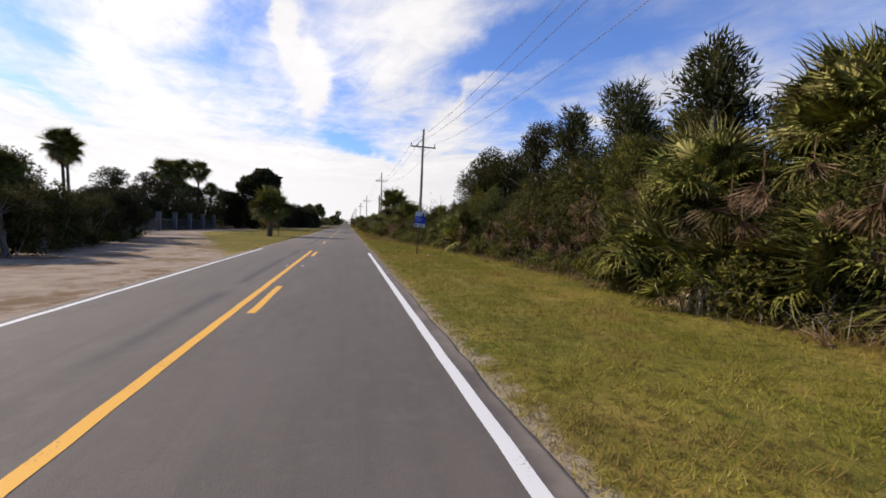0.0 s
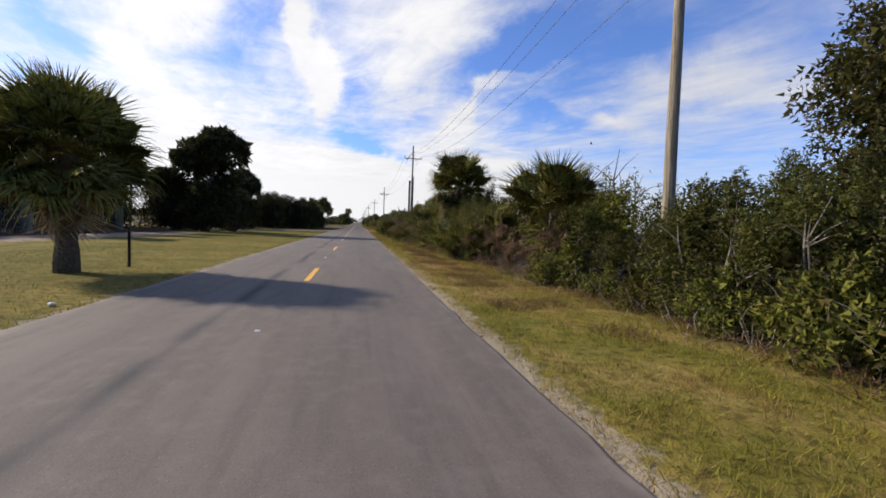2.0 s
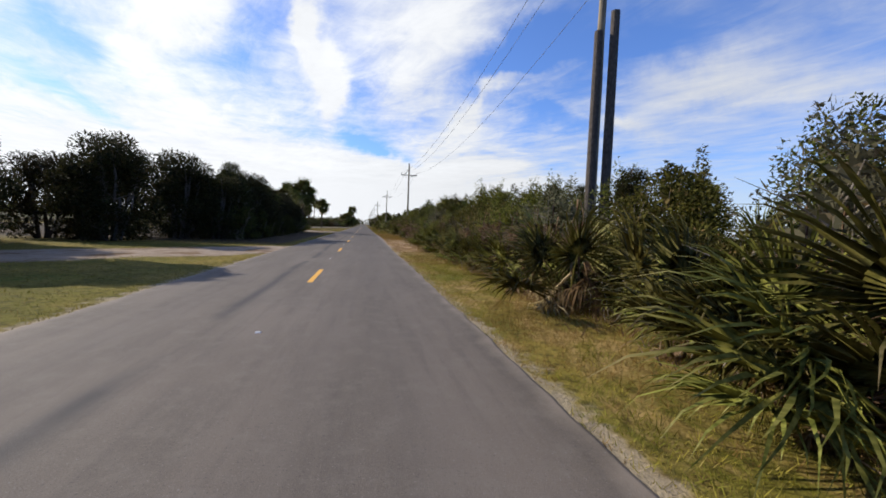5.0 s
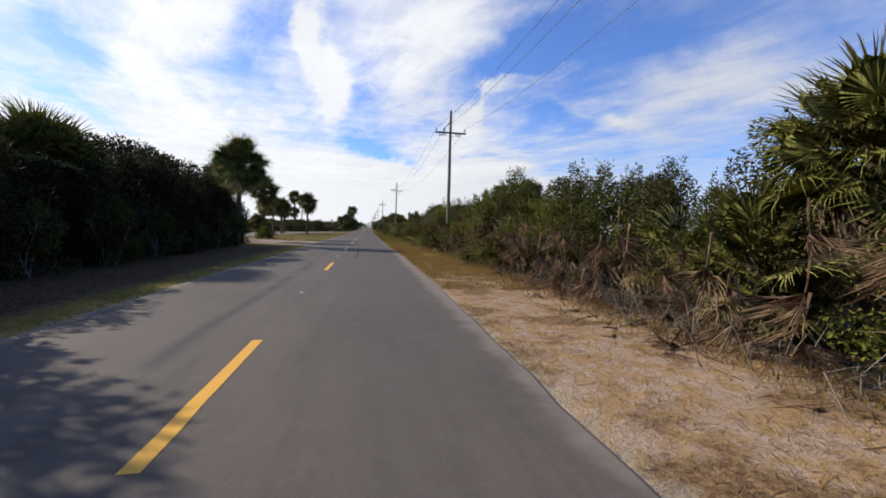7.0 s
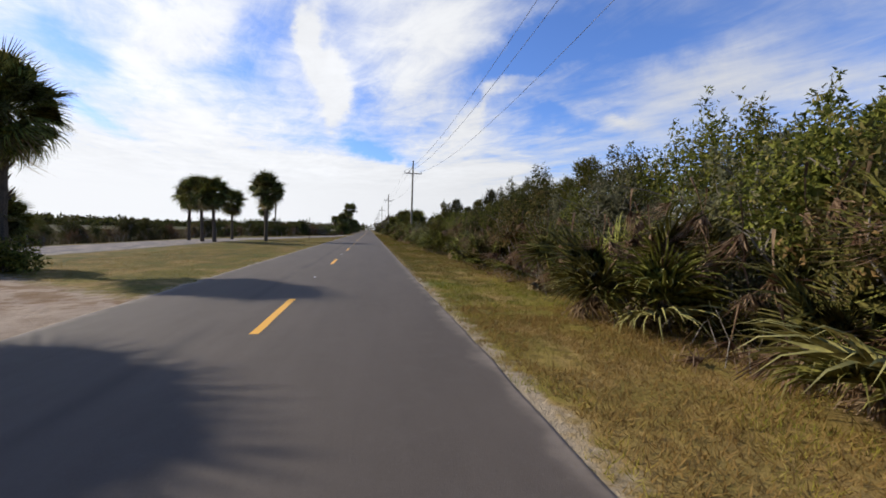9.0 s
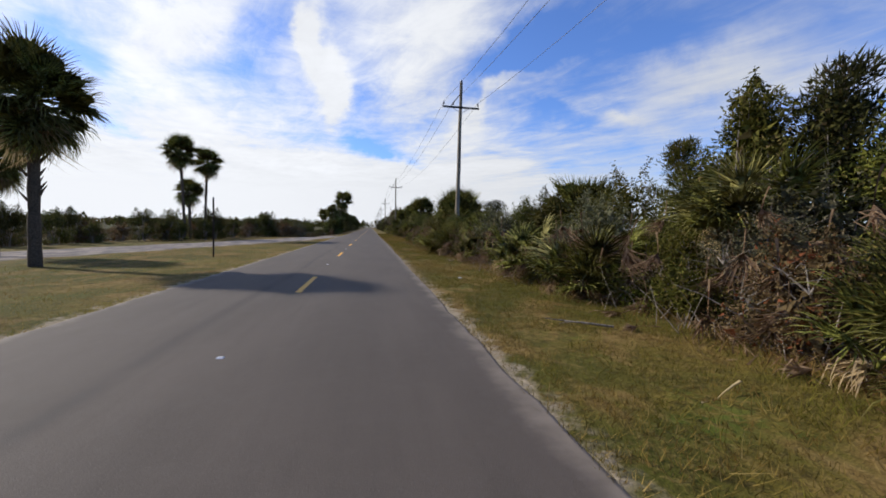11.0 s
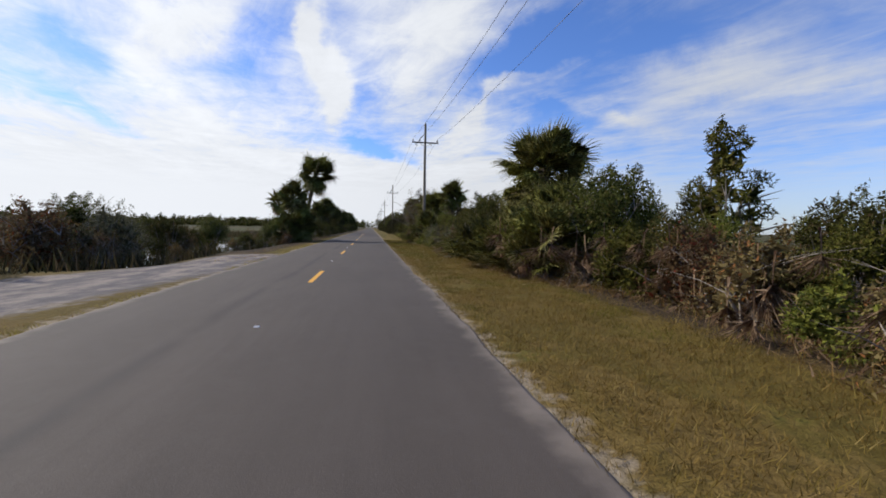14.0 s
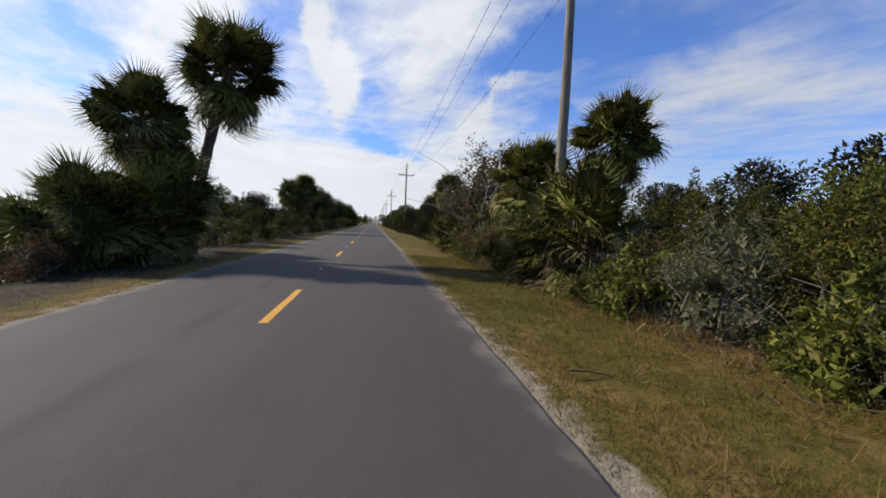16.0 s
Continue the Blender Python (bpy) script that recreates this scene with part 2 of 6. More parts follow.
def ground_cover():
    mat, n = material("ground_cover")
    p = n.where()
    x, y, z = n.xyz(p)
    big, mid, fine, blot = n.noise(p, 0.16, 3.0), n.noise(p, 0.9, 4.0), n.noise(p, 14.0, 4.0, 0.7), n.noise(p, 3.3, 4.0)
    jit = n.m("MULTIPLY", n.m("SUBTRACT", blot, 0.5), 1.6)
    late = n.ramp(n.m("ADD", y, n.m("MULTIPLY", jit, 6.0)), 116.0, 142.0)           # denser, greener turf farther on
    grass = n.mix(n.ramp(n.m("ADD", n.m("MULTIPLY", big, 0.55), n.m("MULTIPLY", mid, 0.45)), 0.42, 0.58), n.mix(late, (0.270, 0.200, 0.040), (0.150, 0.112, 0.020)), n.mix(late, (0.170, 0.150, 0.020), (0.070, 0.070, 0.010)))
    grass = n.mix(n.ramp(fine, 0.45, 0.75, 0.0, 0.6), grass, (0.30, 0.21, 0.070))
    tuft = n.noise(p, 5.5, 5.0, 0.7)
    grass = n.mix(n.ramp(tuft, 0.36, 0.52, 0.75, 0.0), grass, (0.062, 0.046, 0.010))
    grass = n.mix(n.m("MULTIPLY", n.ramp(n.noise(p, 0.5, 4.0, 0.6), 0.45, 0.62), n.m("MULTIPLY", n.ramp(y, 120.0, 150.0, 0.4, 0.75), n.ramp(y, 192.0, 206.0, 1.0, 0.3))), grass, n.mix(tuft, (0.050, 0.052, 0.007), (0.125, 0.112, 0.018)))
    far_gold = n.ramp(n.m("ADD", y, n.m("MULTIPLY", jit, 6.0)), 186.0, 204.0, 0.0, 0.75)
    far_gold = n.m("MULTIPLY", far_gold, n.ramp(n.m("ADD", y, n.m("MULTIPLY", jit, 5.0)), 224.0, 214.0, 0.25, 1.0))
    ochre = n.m("MULTIPLY", n.ramp(n.noise(n.vec(x, n.m("MULTIPLY", y, 0.6)), 0.75, 5.0, 0.65, 0.6), 0.46, 0.62), n.m("MULTIPLY", n.m("MAXIMUM", n.ramp(x, -1.0, 1.0), n.ramp(y, 100.0, 120.0)), n.ramp(y, -4.0, 14.0, 0.12, 0.85)))
    grass = n.mix(ochre, grass, n.mix(n.ramp(tuft, 0.35, 0.65), n.mix(late, (0.24, 0.150, 0.045), (0.150, 0.090, 0.024)), n.mix(late, (0.42, 0.285, 0.11), (0.30, 0.195, 0.068))))
    weeds = n.m("MULTIPLY", n.ramp(n.noise(n.vec(x, y, 4.0), 0.42, 4.0, 0.6), 0.58, 0.68), n.ramp(n.noise(p, 9.0, 3.0), 0.40, 0.60))
    grass = n.mix(n.m("MULTIPLY", weeds, 0.75), grass, (0.085, 0.125, 0.016))
    col = n.mix(far_gold, grass, n.mix(tuft, (0.095, 0.062, 0.012), (0.215, 0.142, 0.038)))
    # bare brown ground with needles and straw, then a dry golden stretch, on the hedge's side
    straw = n.m("MULTIPLY", n.ramp(n.m("ADD", y, n.m("MULTIPLY", jit, 3.0)), 71.0, 77.0), n.ramp(n.m("ADD", y, n.m("MULTIPLY", jit, 4.0)), 124.0, 112.0))
    straw = n.m("MULTIPLY", straw, n.ramp(x, 2.5, 2.6))
    needle = n.mix(n.ramp(fine, 0.35, 0.7), (0.16, 0.085, 0.038), (0.36, 0.235, 0.12))
    needle = n.mix(n.ramp(n.m("ADD", n.noise(p, 0.55, 5.0, 0.65), n.ramp(y, 78.0, 86.0, 0.0, 0.07)), 0.49, 0.60), needle, n.mix(n.ramp(n.noise(p, 2.4, 6.0, 0.7), 0.45, 0.55), (0.42, 0.265, 0.125), (0.47, 0.33, 0.225)))
    gold = n.mix(fine, (0.23, 0.140, 0.045), (0.38, 0.255, 0.095))
    col = n.mix(straw, col, n.mix(n.ramp(n.m("ADD", y, jit), 94.0, 99.0), needle, gold))
    # reddish weeds in two places
    red = n.m("MULTIPLY", n.ramp(n.m("ABSOLUTE", n.m("SUBTRACT", y, 20.0)), 7.0, 2.0), n.ramp(n.m("ABSOLUTE", n.m("SUBTRACT", x, 4.6)), 1.1, 0.2))
    col = n.mix(n.m("MULTIPLY", red, n.ramp(blot, 0.4, 0.6, 0.1, 0.8)), col, (0.27, 0.135, 0.060))
    # sand washed along the pavement's edges
    lip = n.ramp(n.m("ADD", n.m("ABSOLUTE", x), n.m("MULTIPLY", jit, 0.6)), 3.42, 3.15)
    col = n.mix(n.m("MULTIPLY", lip, 0.85), col, n.mix(fine, (0.26, 0.20, 0.125), (0.50, 0.41, 0.29)))
    # leaf litter under the hedges, the shade there put into its dark tone
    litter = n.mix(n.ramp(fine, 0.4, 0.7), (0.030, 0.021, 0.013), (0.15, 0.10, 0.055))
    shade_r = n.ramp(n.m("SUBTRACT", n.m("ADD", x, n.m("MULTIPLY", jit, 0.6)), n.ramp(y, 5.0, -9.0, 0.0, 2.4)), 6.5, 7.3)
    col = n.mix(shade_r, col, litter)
    # same litter on the open side, the trees' shade included in its colour
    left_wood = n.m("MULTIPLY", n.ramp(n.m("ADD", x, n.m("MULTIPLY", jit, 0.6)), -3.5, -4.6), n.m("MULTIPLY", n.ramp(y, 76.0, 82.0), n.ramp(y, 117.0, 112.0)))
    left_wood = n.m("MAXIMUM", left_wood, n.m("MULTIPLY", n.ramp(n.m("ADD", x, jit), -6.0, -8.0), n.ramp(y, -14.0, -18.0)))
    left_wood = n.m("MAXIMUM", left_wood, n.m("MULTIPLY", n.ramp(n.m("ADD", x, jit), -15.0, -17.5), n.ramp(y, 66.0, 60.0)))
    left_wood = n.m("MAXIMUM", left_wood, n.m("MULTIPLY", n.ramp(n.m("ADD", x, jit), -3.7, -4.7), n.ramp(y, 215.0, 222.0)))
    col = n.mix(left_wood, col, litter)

    def strip(ax, ay, bx, by, half):
        """1 within a worn strip of ground from a to b."""
        ex, ey = bx - ax, by - ay
        k = ex * ex + ey * ey
        t = n.m("DIVIDE", n.m("ADD", n.m("MULTIPLY", n.m("SUBTRACT", x, ax), ex), n.m("MULTIPLY", n.m("SUBTRACT", y, ay), ey)), k)
        t = n.m("MINIMUM", n.m("MAXIMUM", t, 0.0), 1.0)
        qx, qy = n.m("SUBTRACT", x, n.m("ADD", ax, n.m("MULTIPLY", t, ex))), n.m("SUBTRACT", y, n.m("ADD", ay, n.m("MULTIPLY", t, ey)))
        d = n.m("SQRT", n.m("ADD", n.m("MULTIPLY", qx, qx), n.m("MULTIPLY", qy, qy)))
        return n.ramp(n.m("ADD", d, jit), half + 0.5, half - 0.3)

    sand = strip(-5.5, -17.5, -18.0, 19.0, 3.6)
    for s in ((-18.0, 19.0, -14.5, 42.0, 2.0), (-16.0, 62.0, -3.5, 74.0, 2.6), (-3.0, 120.5, -13.0, 128.5, 3.4), (-3.2, -22.0, -7.0, -18.0, 3.5)):
        sand = n.m("MAXIMUM", sand, strip(*s))
    sand_col = n.mix(n.ramp(n.noise(p, 1.4, 5.0, 0.65), 0.35, 0.7), (0.40, 0.31, 0.225), (0.27, 0.195, 0.13))
    sand_col = n.mix(n.ramp(fine, 0.5, 0.8, 0.0, 0.4), sand_col, (0.52, 0.43, 0.35))
    sand_col = n.mix(n.ramp(n.noise(p, 0.45, 5.0, 0.7), 0.50, 0.60, 0.0, 0.85), sand_col, n.mix(fine, (0.13, 0.070, 0.030), (0.27, 0.165, 0.080)))
    col = n.mix(sand, col, sand_col)
    lane = strip(-16.8, 128.0, -16.0, 168.0, 2.9)
    for s in ((-16.0, 168.0, -7.6, 197.0, 2.7), (-7.6, 197.0, -4.2, 217.0, 2.1)):
        lane = n.m("MAXIMUM", lane, strip(*s))
    lane_col = n.mix(n.ramp(n.noise(n.vec(x, n.m("MULTIPLY", y, 0.5)), 1.2, 5.0, 0.65), 0.4, 0.65), (0.17, 0.150, 0.140), (0.36, 0.30, 0.24))
    col = n.mix(lane, col, lane_col)
    # salt marsh away from the road
    marsh = n.m("MULTIPLY", n.ramp(n.m("ADD", x, jit), -19.5, -22.5), n.ramp(y, 118.0, 126.0))
    marsh = n.m("MAXIMUM", marsh, n.m("MULTIPLY", n.ramp(n.m("ADD", x, jit), -6.0, -8.5), n.ramp(y, 210.0, 216.0)))
    marsh = n.m("MAXIMUM", marsh, n.ramp(n.m("ABSOLUTE", x), 45.0, 60.0))
    marsh_col = n.mix(n.ramp(n.noise(p, 0.05, 4.0), 0.4, 0.6), (0.060, 0.068, 0.022), (0.10, 0.075, 0.034))
    col = n.mix(marsh, col, marsh_col)
    hair = n.noise(p, 45.0, 4.0, 0.75)
    col = n.mix(n.ramp(hair, 0.30, 0.52, 0.55, 0.0), col, n.mix(0.6, col, (0.02, 0.015, 0.006)))
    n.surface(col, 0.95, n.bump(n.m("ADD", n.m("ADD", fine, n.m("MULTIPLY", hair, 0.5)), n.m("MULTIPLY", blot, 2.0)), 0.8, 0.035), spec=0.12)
    return mat


def leaf(name, a, b, c, rough=0.68):
    """Foliage of three shades, leaf by leaf and plant by plant."""
    mat, n = material(name)
    geo = n.add("ShaderNodeNewGeometry").outputs["Random Per Island"]
    ob = n.add("ShaderNodeObjectInfo").outputs["Random"]
    col = n.mix(n.ramp(geo, 0.1, 0.8), a, b)
    col = n.mix(n.ramp(geo, 0.87, 0.92), col, c)
    hue = n.add("ShaderNodeHueSaturation")
    n.put(hue.inputs["Hue"], n.ramp(ob, 0.0, 1.0, 0.485, 0.515)), n.put(hue.inputs["Value"], n.ramp(ob, 0.0, 1.0, 0.72, 1.25)), n.put(hue.inputs["Color"], col)
    n.surface(hue.outputs[0], rough, spec=0.09, through=hue.outputs[0])
    return mat


def wood(name, a, b, stretch=0.15, rough=0.85):
    mat, n = material(name)
    p = n.where()
    x, y, z = n.xyz(p)
    g = n.noise(n.vec(x, y, n.m("MULTIPLY", z, stretch)), 22.0, 5.0, 0.65)
    s = n.noise(p, 1.3, 3.0)
    col = n.mix(n.ramp(g, 0.3, 0.7), a, b)
    col = n.mix(n.ramp(s, 0.5, 0.75, 0.0, 0.5), col, tuple(0.6 * v for v in a))
    n.surface(col, rough, n.bump(g, 0.6, 0.01), spec=0.2)
    return mat


def plain(name, color, rough=0.6, metal=0.0, speck=0.35):
    mat, n = material(name)
    p = n.where()
    g = n.m("ADD", n.m("MULTIPLY", n.noise(p, 60.0, 3.0), 0.4), n.m("MULTIPLY", n.noise(p, 4.0, 4.0), 0.6))
    n.surface(n.mix(n.ramp(g, 0.4, 0.75, 0.0, speck), color, tuple(0.5 * v for v in color)), rough, n.bump(g, 0.2, 0.004), metal)
    return mat


def water_surface():
    mat, n = material("pond_water")
    p = n.where()
    n.surface((0.035, 0.035, 0.028), 0.06, n.bump(n.noise(p, 2.5, 3.0), 0.08, 0.02), spec=0.6)
    return mat


def frond_leaf(name, a, b, tip):
    """Pleated palm leaf: greener by the stalk, dry at the ends of the blades, no two leaves alike."""
    mat, n = material(name)
    p = n.where()
    along = n.add("ShaderNodeAttribute")
    along.attribute_name = "along"
    rnd = n.m("FRACT", n.m("ADD", n.add("ShaderNodeObjectInfo").outputs["Random"], n.add("ShaderNodeNewGeometry").outputs["Random Per Island"]))
    x, y, z = n.xyz(p)
    pleat = n.noise(n.vec(n.m("MULTIPLY", x, 0.6), n.m("MULTIPLY", y, 3.0), z), 9.0, 2.0)
    col = n.mix(n.ramp(pleat, 0.3, 0.7), a, b)
    col = n.mix(n.m("MULTIPLY", n.ramp(n.m("ADD", along.outputs["Fac"], n.m("MULTIPLY", pleat, 0.25)), 0.98, 1.18), 0.75), col, tip)
    col = n.mix(n.ramp(rnd, 0.90, 0.98, 0.0, 0.45), col, tip)
    hue = n.add("ShaderNodeHueSaturation")
    n.put(hue.inputs["Hue"], n.ramp(rnd, 0.0, 1.0, 0.48, 0.515)), n.put(hue.inputs["Value"], n.ramp(rnd, 0.0, 1.0, 0.55, 1.35)), n.put(hue.inputs["Color"], col)
    n.surface(hue.outputs[0], 0.6, spec=0.10, through=hue.outputs[0], thin=0.12)
    return mat


ASPHALT, GROUND = asphalt(), ground_cover()
YELLOW = paint("yellow_road_paint", (0.80, 0.40, 0.035), (0.12, 0.11, 0.10), 0.02)
WHITE = paint("white_road_paint", (0.72, 0.70, 0.66), (0.14, 0.13, 0.12), 0.0)
TAR = plain("tar_seal", (0.012, 0.011, 0.011), 0.95)
GREEN = leaf("broad_leaves", (0.045, 0.050, 0.009), (0.184, 0.176, 0.031), (0.22, 0.17, 0.055))
DARK = leaf("dark_leaves", (0.028, 0.031, 0.007), (0.110, 0.109, 0.023), (0.14, 0.105, 0.042))
LIME = leaf("yellow_green_leaves", (0.055, 0.058, 0.014), (0.195, 0.176, 0.044), (0.30, 0.20, 0.065))
# shade put into the colour: darkened leaves for the backlit woods and thicket
SHADED_LEAF = leaf("oak_leaves", (0.017, 0.018, 0.007), (0.042, 0.040, 0.012), (0.07, 0.05, 0.022))
CEDAR_LEAF = leaf("cedar_sprays", (0.018, 0.022, 0.008), (0.072, 0.074, 0.021), (0.10, 0.075, 0.030))
SILVER = leaf("grey_green_leaves", (0.080, 0.080, 0.042), (0.17, 0.158, 0.085), (0.24, 0.20, 0.12))
RUST = leaf("russet_leaves", (0.105, 0.068, 0.030), (0.185, 0.130, 0.056), (0.22, 0.075, 0.030))
FROND = frond_leaf("palm_fronds", (0.080, 0.083, 0.015), (0.218, 0.200, 0.046), (0.34, 0.26, 0.12))
DEAD = leaf("dry_palm_fronds", (0.20, 0.130, 0.066), (0.43, 0.315, 0.175), (0.12, 0.066, 0.034), 0.8)
BLADE = leaf("grass_blades", (0.200, 0.160, 0.024), (0.310, 0.232, 0.046), (0.38, 0.28, 0.09), 0.8)
BLADE_GREEN = leaf("green_grass_blades", (0.140, 0.140, 0.018), (0.235, 0.210, 0.032), (0.30, 0.22, 0.06), 0.8)
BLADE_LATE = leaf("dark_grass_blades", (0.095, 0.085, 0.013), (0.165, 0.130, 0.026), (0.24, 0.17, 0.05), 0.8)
BLADE_OLIVE = leaf("olive_grass_blades", (0.115, 0.092, 0.016), (0.190, 0.142, 0.030), (0.26, 0.19, 0.06), 0.8)
BLADE_OCHRE = leaf("ochre_grass_blades", (0.165, 0.112, 0.024), (0.245, 0.165, 0.044), (0.31, 0.22, 0.08), 0.8)
BLADE_DRY = leaf("dry_grass_blades", (0.265, 0.170, 0.045), (0.36, 0.240, 0.078), (0.23, 0.140, 0.042), 0.8)
REED = leaf("marsh_grass", (0.050, 0.050, 0.018), (0.12, 0.090, 0.040), (0.20, 0.15, 0.08), 0.8)
PALM_BARK = wood("palm_bark", (0.060, 0.041, 0.024), (0.150, 0.108, 0.068), 1.0)
BARK = wood("grey_bark", (0.13, 0.105, 0.080), (0.31, 0.265, 0.215), 0.3)
POLE_WOOD = wood("weathered_pole_wood", (0.13, 0.105, 0.070), (0.37, 0.30, 0.205), 0.05)
ARM_WOOD = wood("dark_arm_wood", (0.055, 0.045, 0.038), (0.13, 0.105, 0.085), 0.3)
PORCELAIN = plain("brown_grey_porcelain", (0.11, 0.10, 0.10), 0.25)
STEEL = plain("galvanised_steel", (0.33, 0.33, 0.33), 0.45, 0.8)
WIRE = plain("aluminium_wire", (0.10, 0.10, 0.11), 0.5, 0.6)
CONCRETE = plain("grey_concrete", (0.13, 0.12, 0.105), 0.9)
SIGN_WHITE = plain("sign_white", (0.72, 0.73, 0.72), 0.4, speck=0.1)
SIGN_BLUE = plain("sign_blue", (0.012, 0.045, 0.46), 0.4, speck=0.1)
SIGN_TEAL = plain("sign_dark_teal", (0.010, 0.085, 0.100), 0.4, speck=0.1)
SIGN_PALE = plain("sign_pale_blue", (0.30, 0.40, 0.66), 0.4, speck=0.1)
LITTER = plain("white_litter", (0.75, 0.73, 0.70), 0.6)
RUSTY = plain("rusted_iron", (0.075, 0.050, 0.036), 0.8, 0.3)
ROOFING = plain("dark_roofing", (0.045, 0.042, 0.04), 0.85)
WATER = water_surface()

# ---------------------------------------------------------------- mesh helpers


def quick_mesh(name, verts, faces):
    """A mesh from arrays of corners and of equal-sized faces."""
    verts, faces = np.asarray(verts, np.float32).reshape(-1, 3), np.asarray(faces, np.int32)
    k = faces.shape[1]
    me = bpy.data.meshes.new(name)
    me.vertices.add(len(verts))
    me.vertices.foreach_set("co", verts.ravel())
    me.loops.add(faces.size)
    me.loops.foreach_set("vertex_index", faces.ravel())
    me.polygons.add(len(faces))
    me.polygons.foreach_set("loop_start", np.arange(0, faces.size, k, dtype=np.int32))
    me.polygons.foreach_set("loop_total", np.full(len(faces), k, np.int32))
    me.update(calc_edges=True)
    me.validate()
    return me


def from_bm(name, bm, mat, smooth=False):
    me = bpy.data.meshes.new(name)
    bm.normal_update()
    bm.to_mesh(me)
    bm.free()
    me.materials.append(mat)
    if smooth:
        me.polygons.foreach_set("use_smooth", [True] * len(me.polygons))
    return me


def part(name, data, mat, parent, label="", at=None):
    """One mesh object under a thing or part."""
    me = data if isinstance(data, bpy.types.Mesh) else from_bm(name, data, mat)
    if not me.materials:
        me.materials.append(mat)
    ob = new(name, me)
    ob.parent = parent
    if at is not None:
        ob.matrix_basis = at
    return tagged(ob, label)


def thing(name, at, label, category, group="", kind=""):
    ob = new(name)
    ob.empty_display_size = 0.3
    ob.matrix_basis = at
    return tagged(ob, label, category, group, kind)


def box(bm, size, m=Matrix(), bevel=0.0):
    made = bmesh.ops.create_cube(bm, size=1.0, matrix=m @ Matrix.Diagonal((*size, 1)))
    if bevel:
        edges = list({e for v in made["verts"] for e in v.link_edges})
        bmesh.ops.bevel(bm, geom=edges, offset=bevel, segments=1, affect="EDGES")


def tube(bm, points, radii, sides=8, cap=True):
    """A round limb through the points."""
    rings = []
    pts = [Vector(p) for p in points]
    for i, p in enumerate(pts):
        d = (pts[min(i + 1, len(pts) - 1)] - pts[max(i - 1, 0)]).normalized()
        a = d.orthogonal().normalized() if abs(d.z) > 0.9 else d.cross(Vector((0, 0, 1))).normalized()
        b = d.cross(a)
        r = radii[i] if isinstance(radii, (list, tuple)) else radii
        rings.append([bm.verts.new(p + r * (math.cos(t) * a + math.sin(t) * b)) for t in (2 * math.pi * k / sides for k in range(sides))])
    for u, v in zip(rings, rings[1:]):
        for k in range(sides):
            bm.faces.new((u[k], u[(k + 1) % sides], v[(k + 1) % sides], v[k]))
    if cap:
        bm.faces.new(rings[0][::-1]), bm.faces.new(rings[-1])


# ---------------------------------------------------------------- ground, road, markings


def lump(x, y, s, seed):
    return noise.noise(Vector((x * s, y * s, seed)))


def ground_z(x, y):
    """The lie of the land: level verges, lower salt marsh with hollows."""
    z = -0.014 + 0.05 * lump(x, y, 0.5, 2.0) * min(1.0, max(0.0, (abs(x) - 3.2) / 1.5)) - 0.02 * min(1.0, max(0.0, (abs(x) - 3.3) / 1.5))
    if abs(x) < 2.9:
        return -0.05
    m = min(1.0, max(0.0, (-x - 20.0) / 4.0)) * min(1.0, max(0.0, (y - 120.0) / 8.0))
    m = max(m, min(1.0, max(0.0, (-x - 5.6) / 3.0)) * min(1.0, max(0.0, (y - 209.0) / 7.0)))
    m_pond = 0.30 * math.exp(-((x + 11.0) / 4.5) ** 2 - ((y - 232.5) / 6.5) ** 2)
    m_pond += 0.34 * math.exp(-((x - 8.3) / 0.9) ** 2 - ((y - 85.7) / 1.7) ** 2)
    return z - m_pond + m * (-0.36 + 0.42 * lump(x, y, 0.16, 5.0) + 0.10 * lump(x, y, 0.7, 8.0))


def spaced(stops):
    out = []
    for a, b, step in stops:
        out += list(np.arange(a, b, step))
    return out + [stops[-1][1]]


xs = spaced(((-3000, -600, 400), (-600, -120, 60), (-120, -34, 7), (-34, 12, 0.6), (12, 40, 4), (40, 160, 30), (160, 3000, 355)))
ys = spaced(((-1200, -120, 120), (-120, -50, 7), (-50, 300, 1.0), (300, 500, 10), (500, 1000, 50), (1000, 4000, 300)))
gv = [(x, y, ground_z(x, y)) for y in ys for x in xs]
nx = len(xs)
gf = [(j * nx + i, j * nx + i + 1, (j + 1) * nx + i + 1, (j + 1) * nx + i) for j in range(len(ys) - 1) for i in range(nx - 1)]
gm = quick_mesh("ground", gv, gf)
gm.materials.append(GROUND)
gm.polygons.foreach_set("use_smooth", [True] * len(gm.polygons))
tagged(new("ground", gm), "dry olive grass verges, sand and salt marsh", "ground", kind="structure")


def road_edge(y, side):
    r = 3.12 + 0.10 * lump(0.0, y, 0.13, 11.0 + side) + 0.06 * lump(0.0, y, 0.9, 4.0 + side) + 0.045 * lump(0, y, 2.6, side)
    if side > 0 and 84 < y < 112:
        r += 0.25 * math.sin(math.pi * (y - 84) / 28)
    if side > 0:
        r += -0.12 * math.exp(-((y - 8) / 16.0) ** 2) + 0.12 * math.exp(-((y - 185) / 14.0) ** 2)
    return side * r


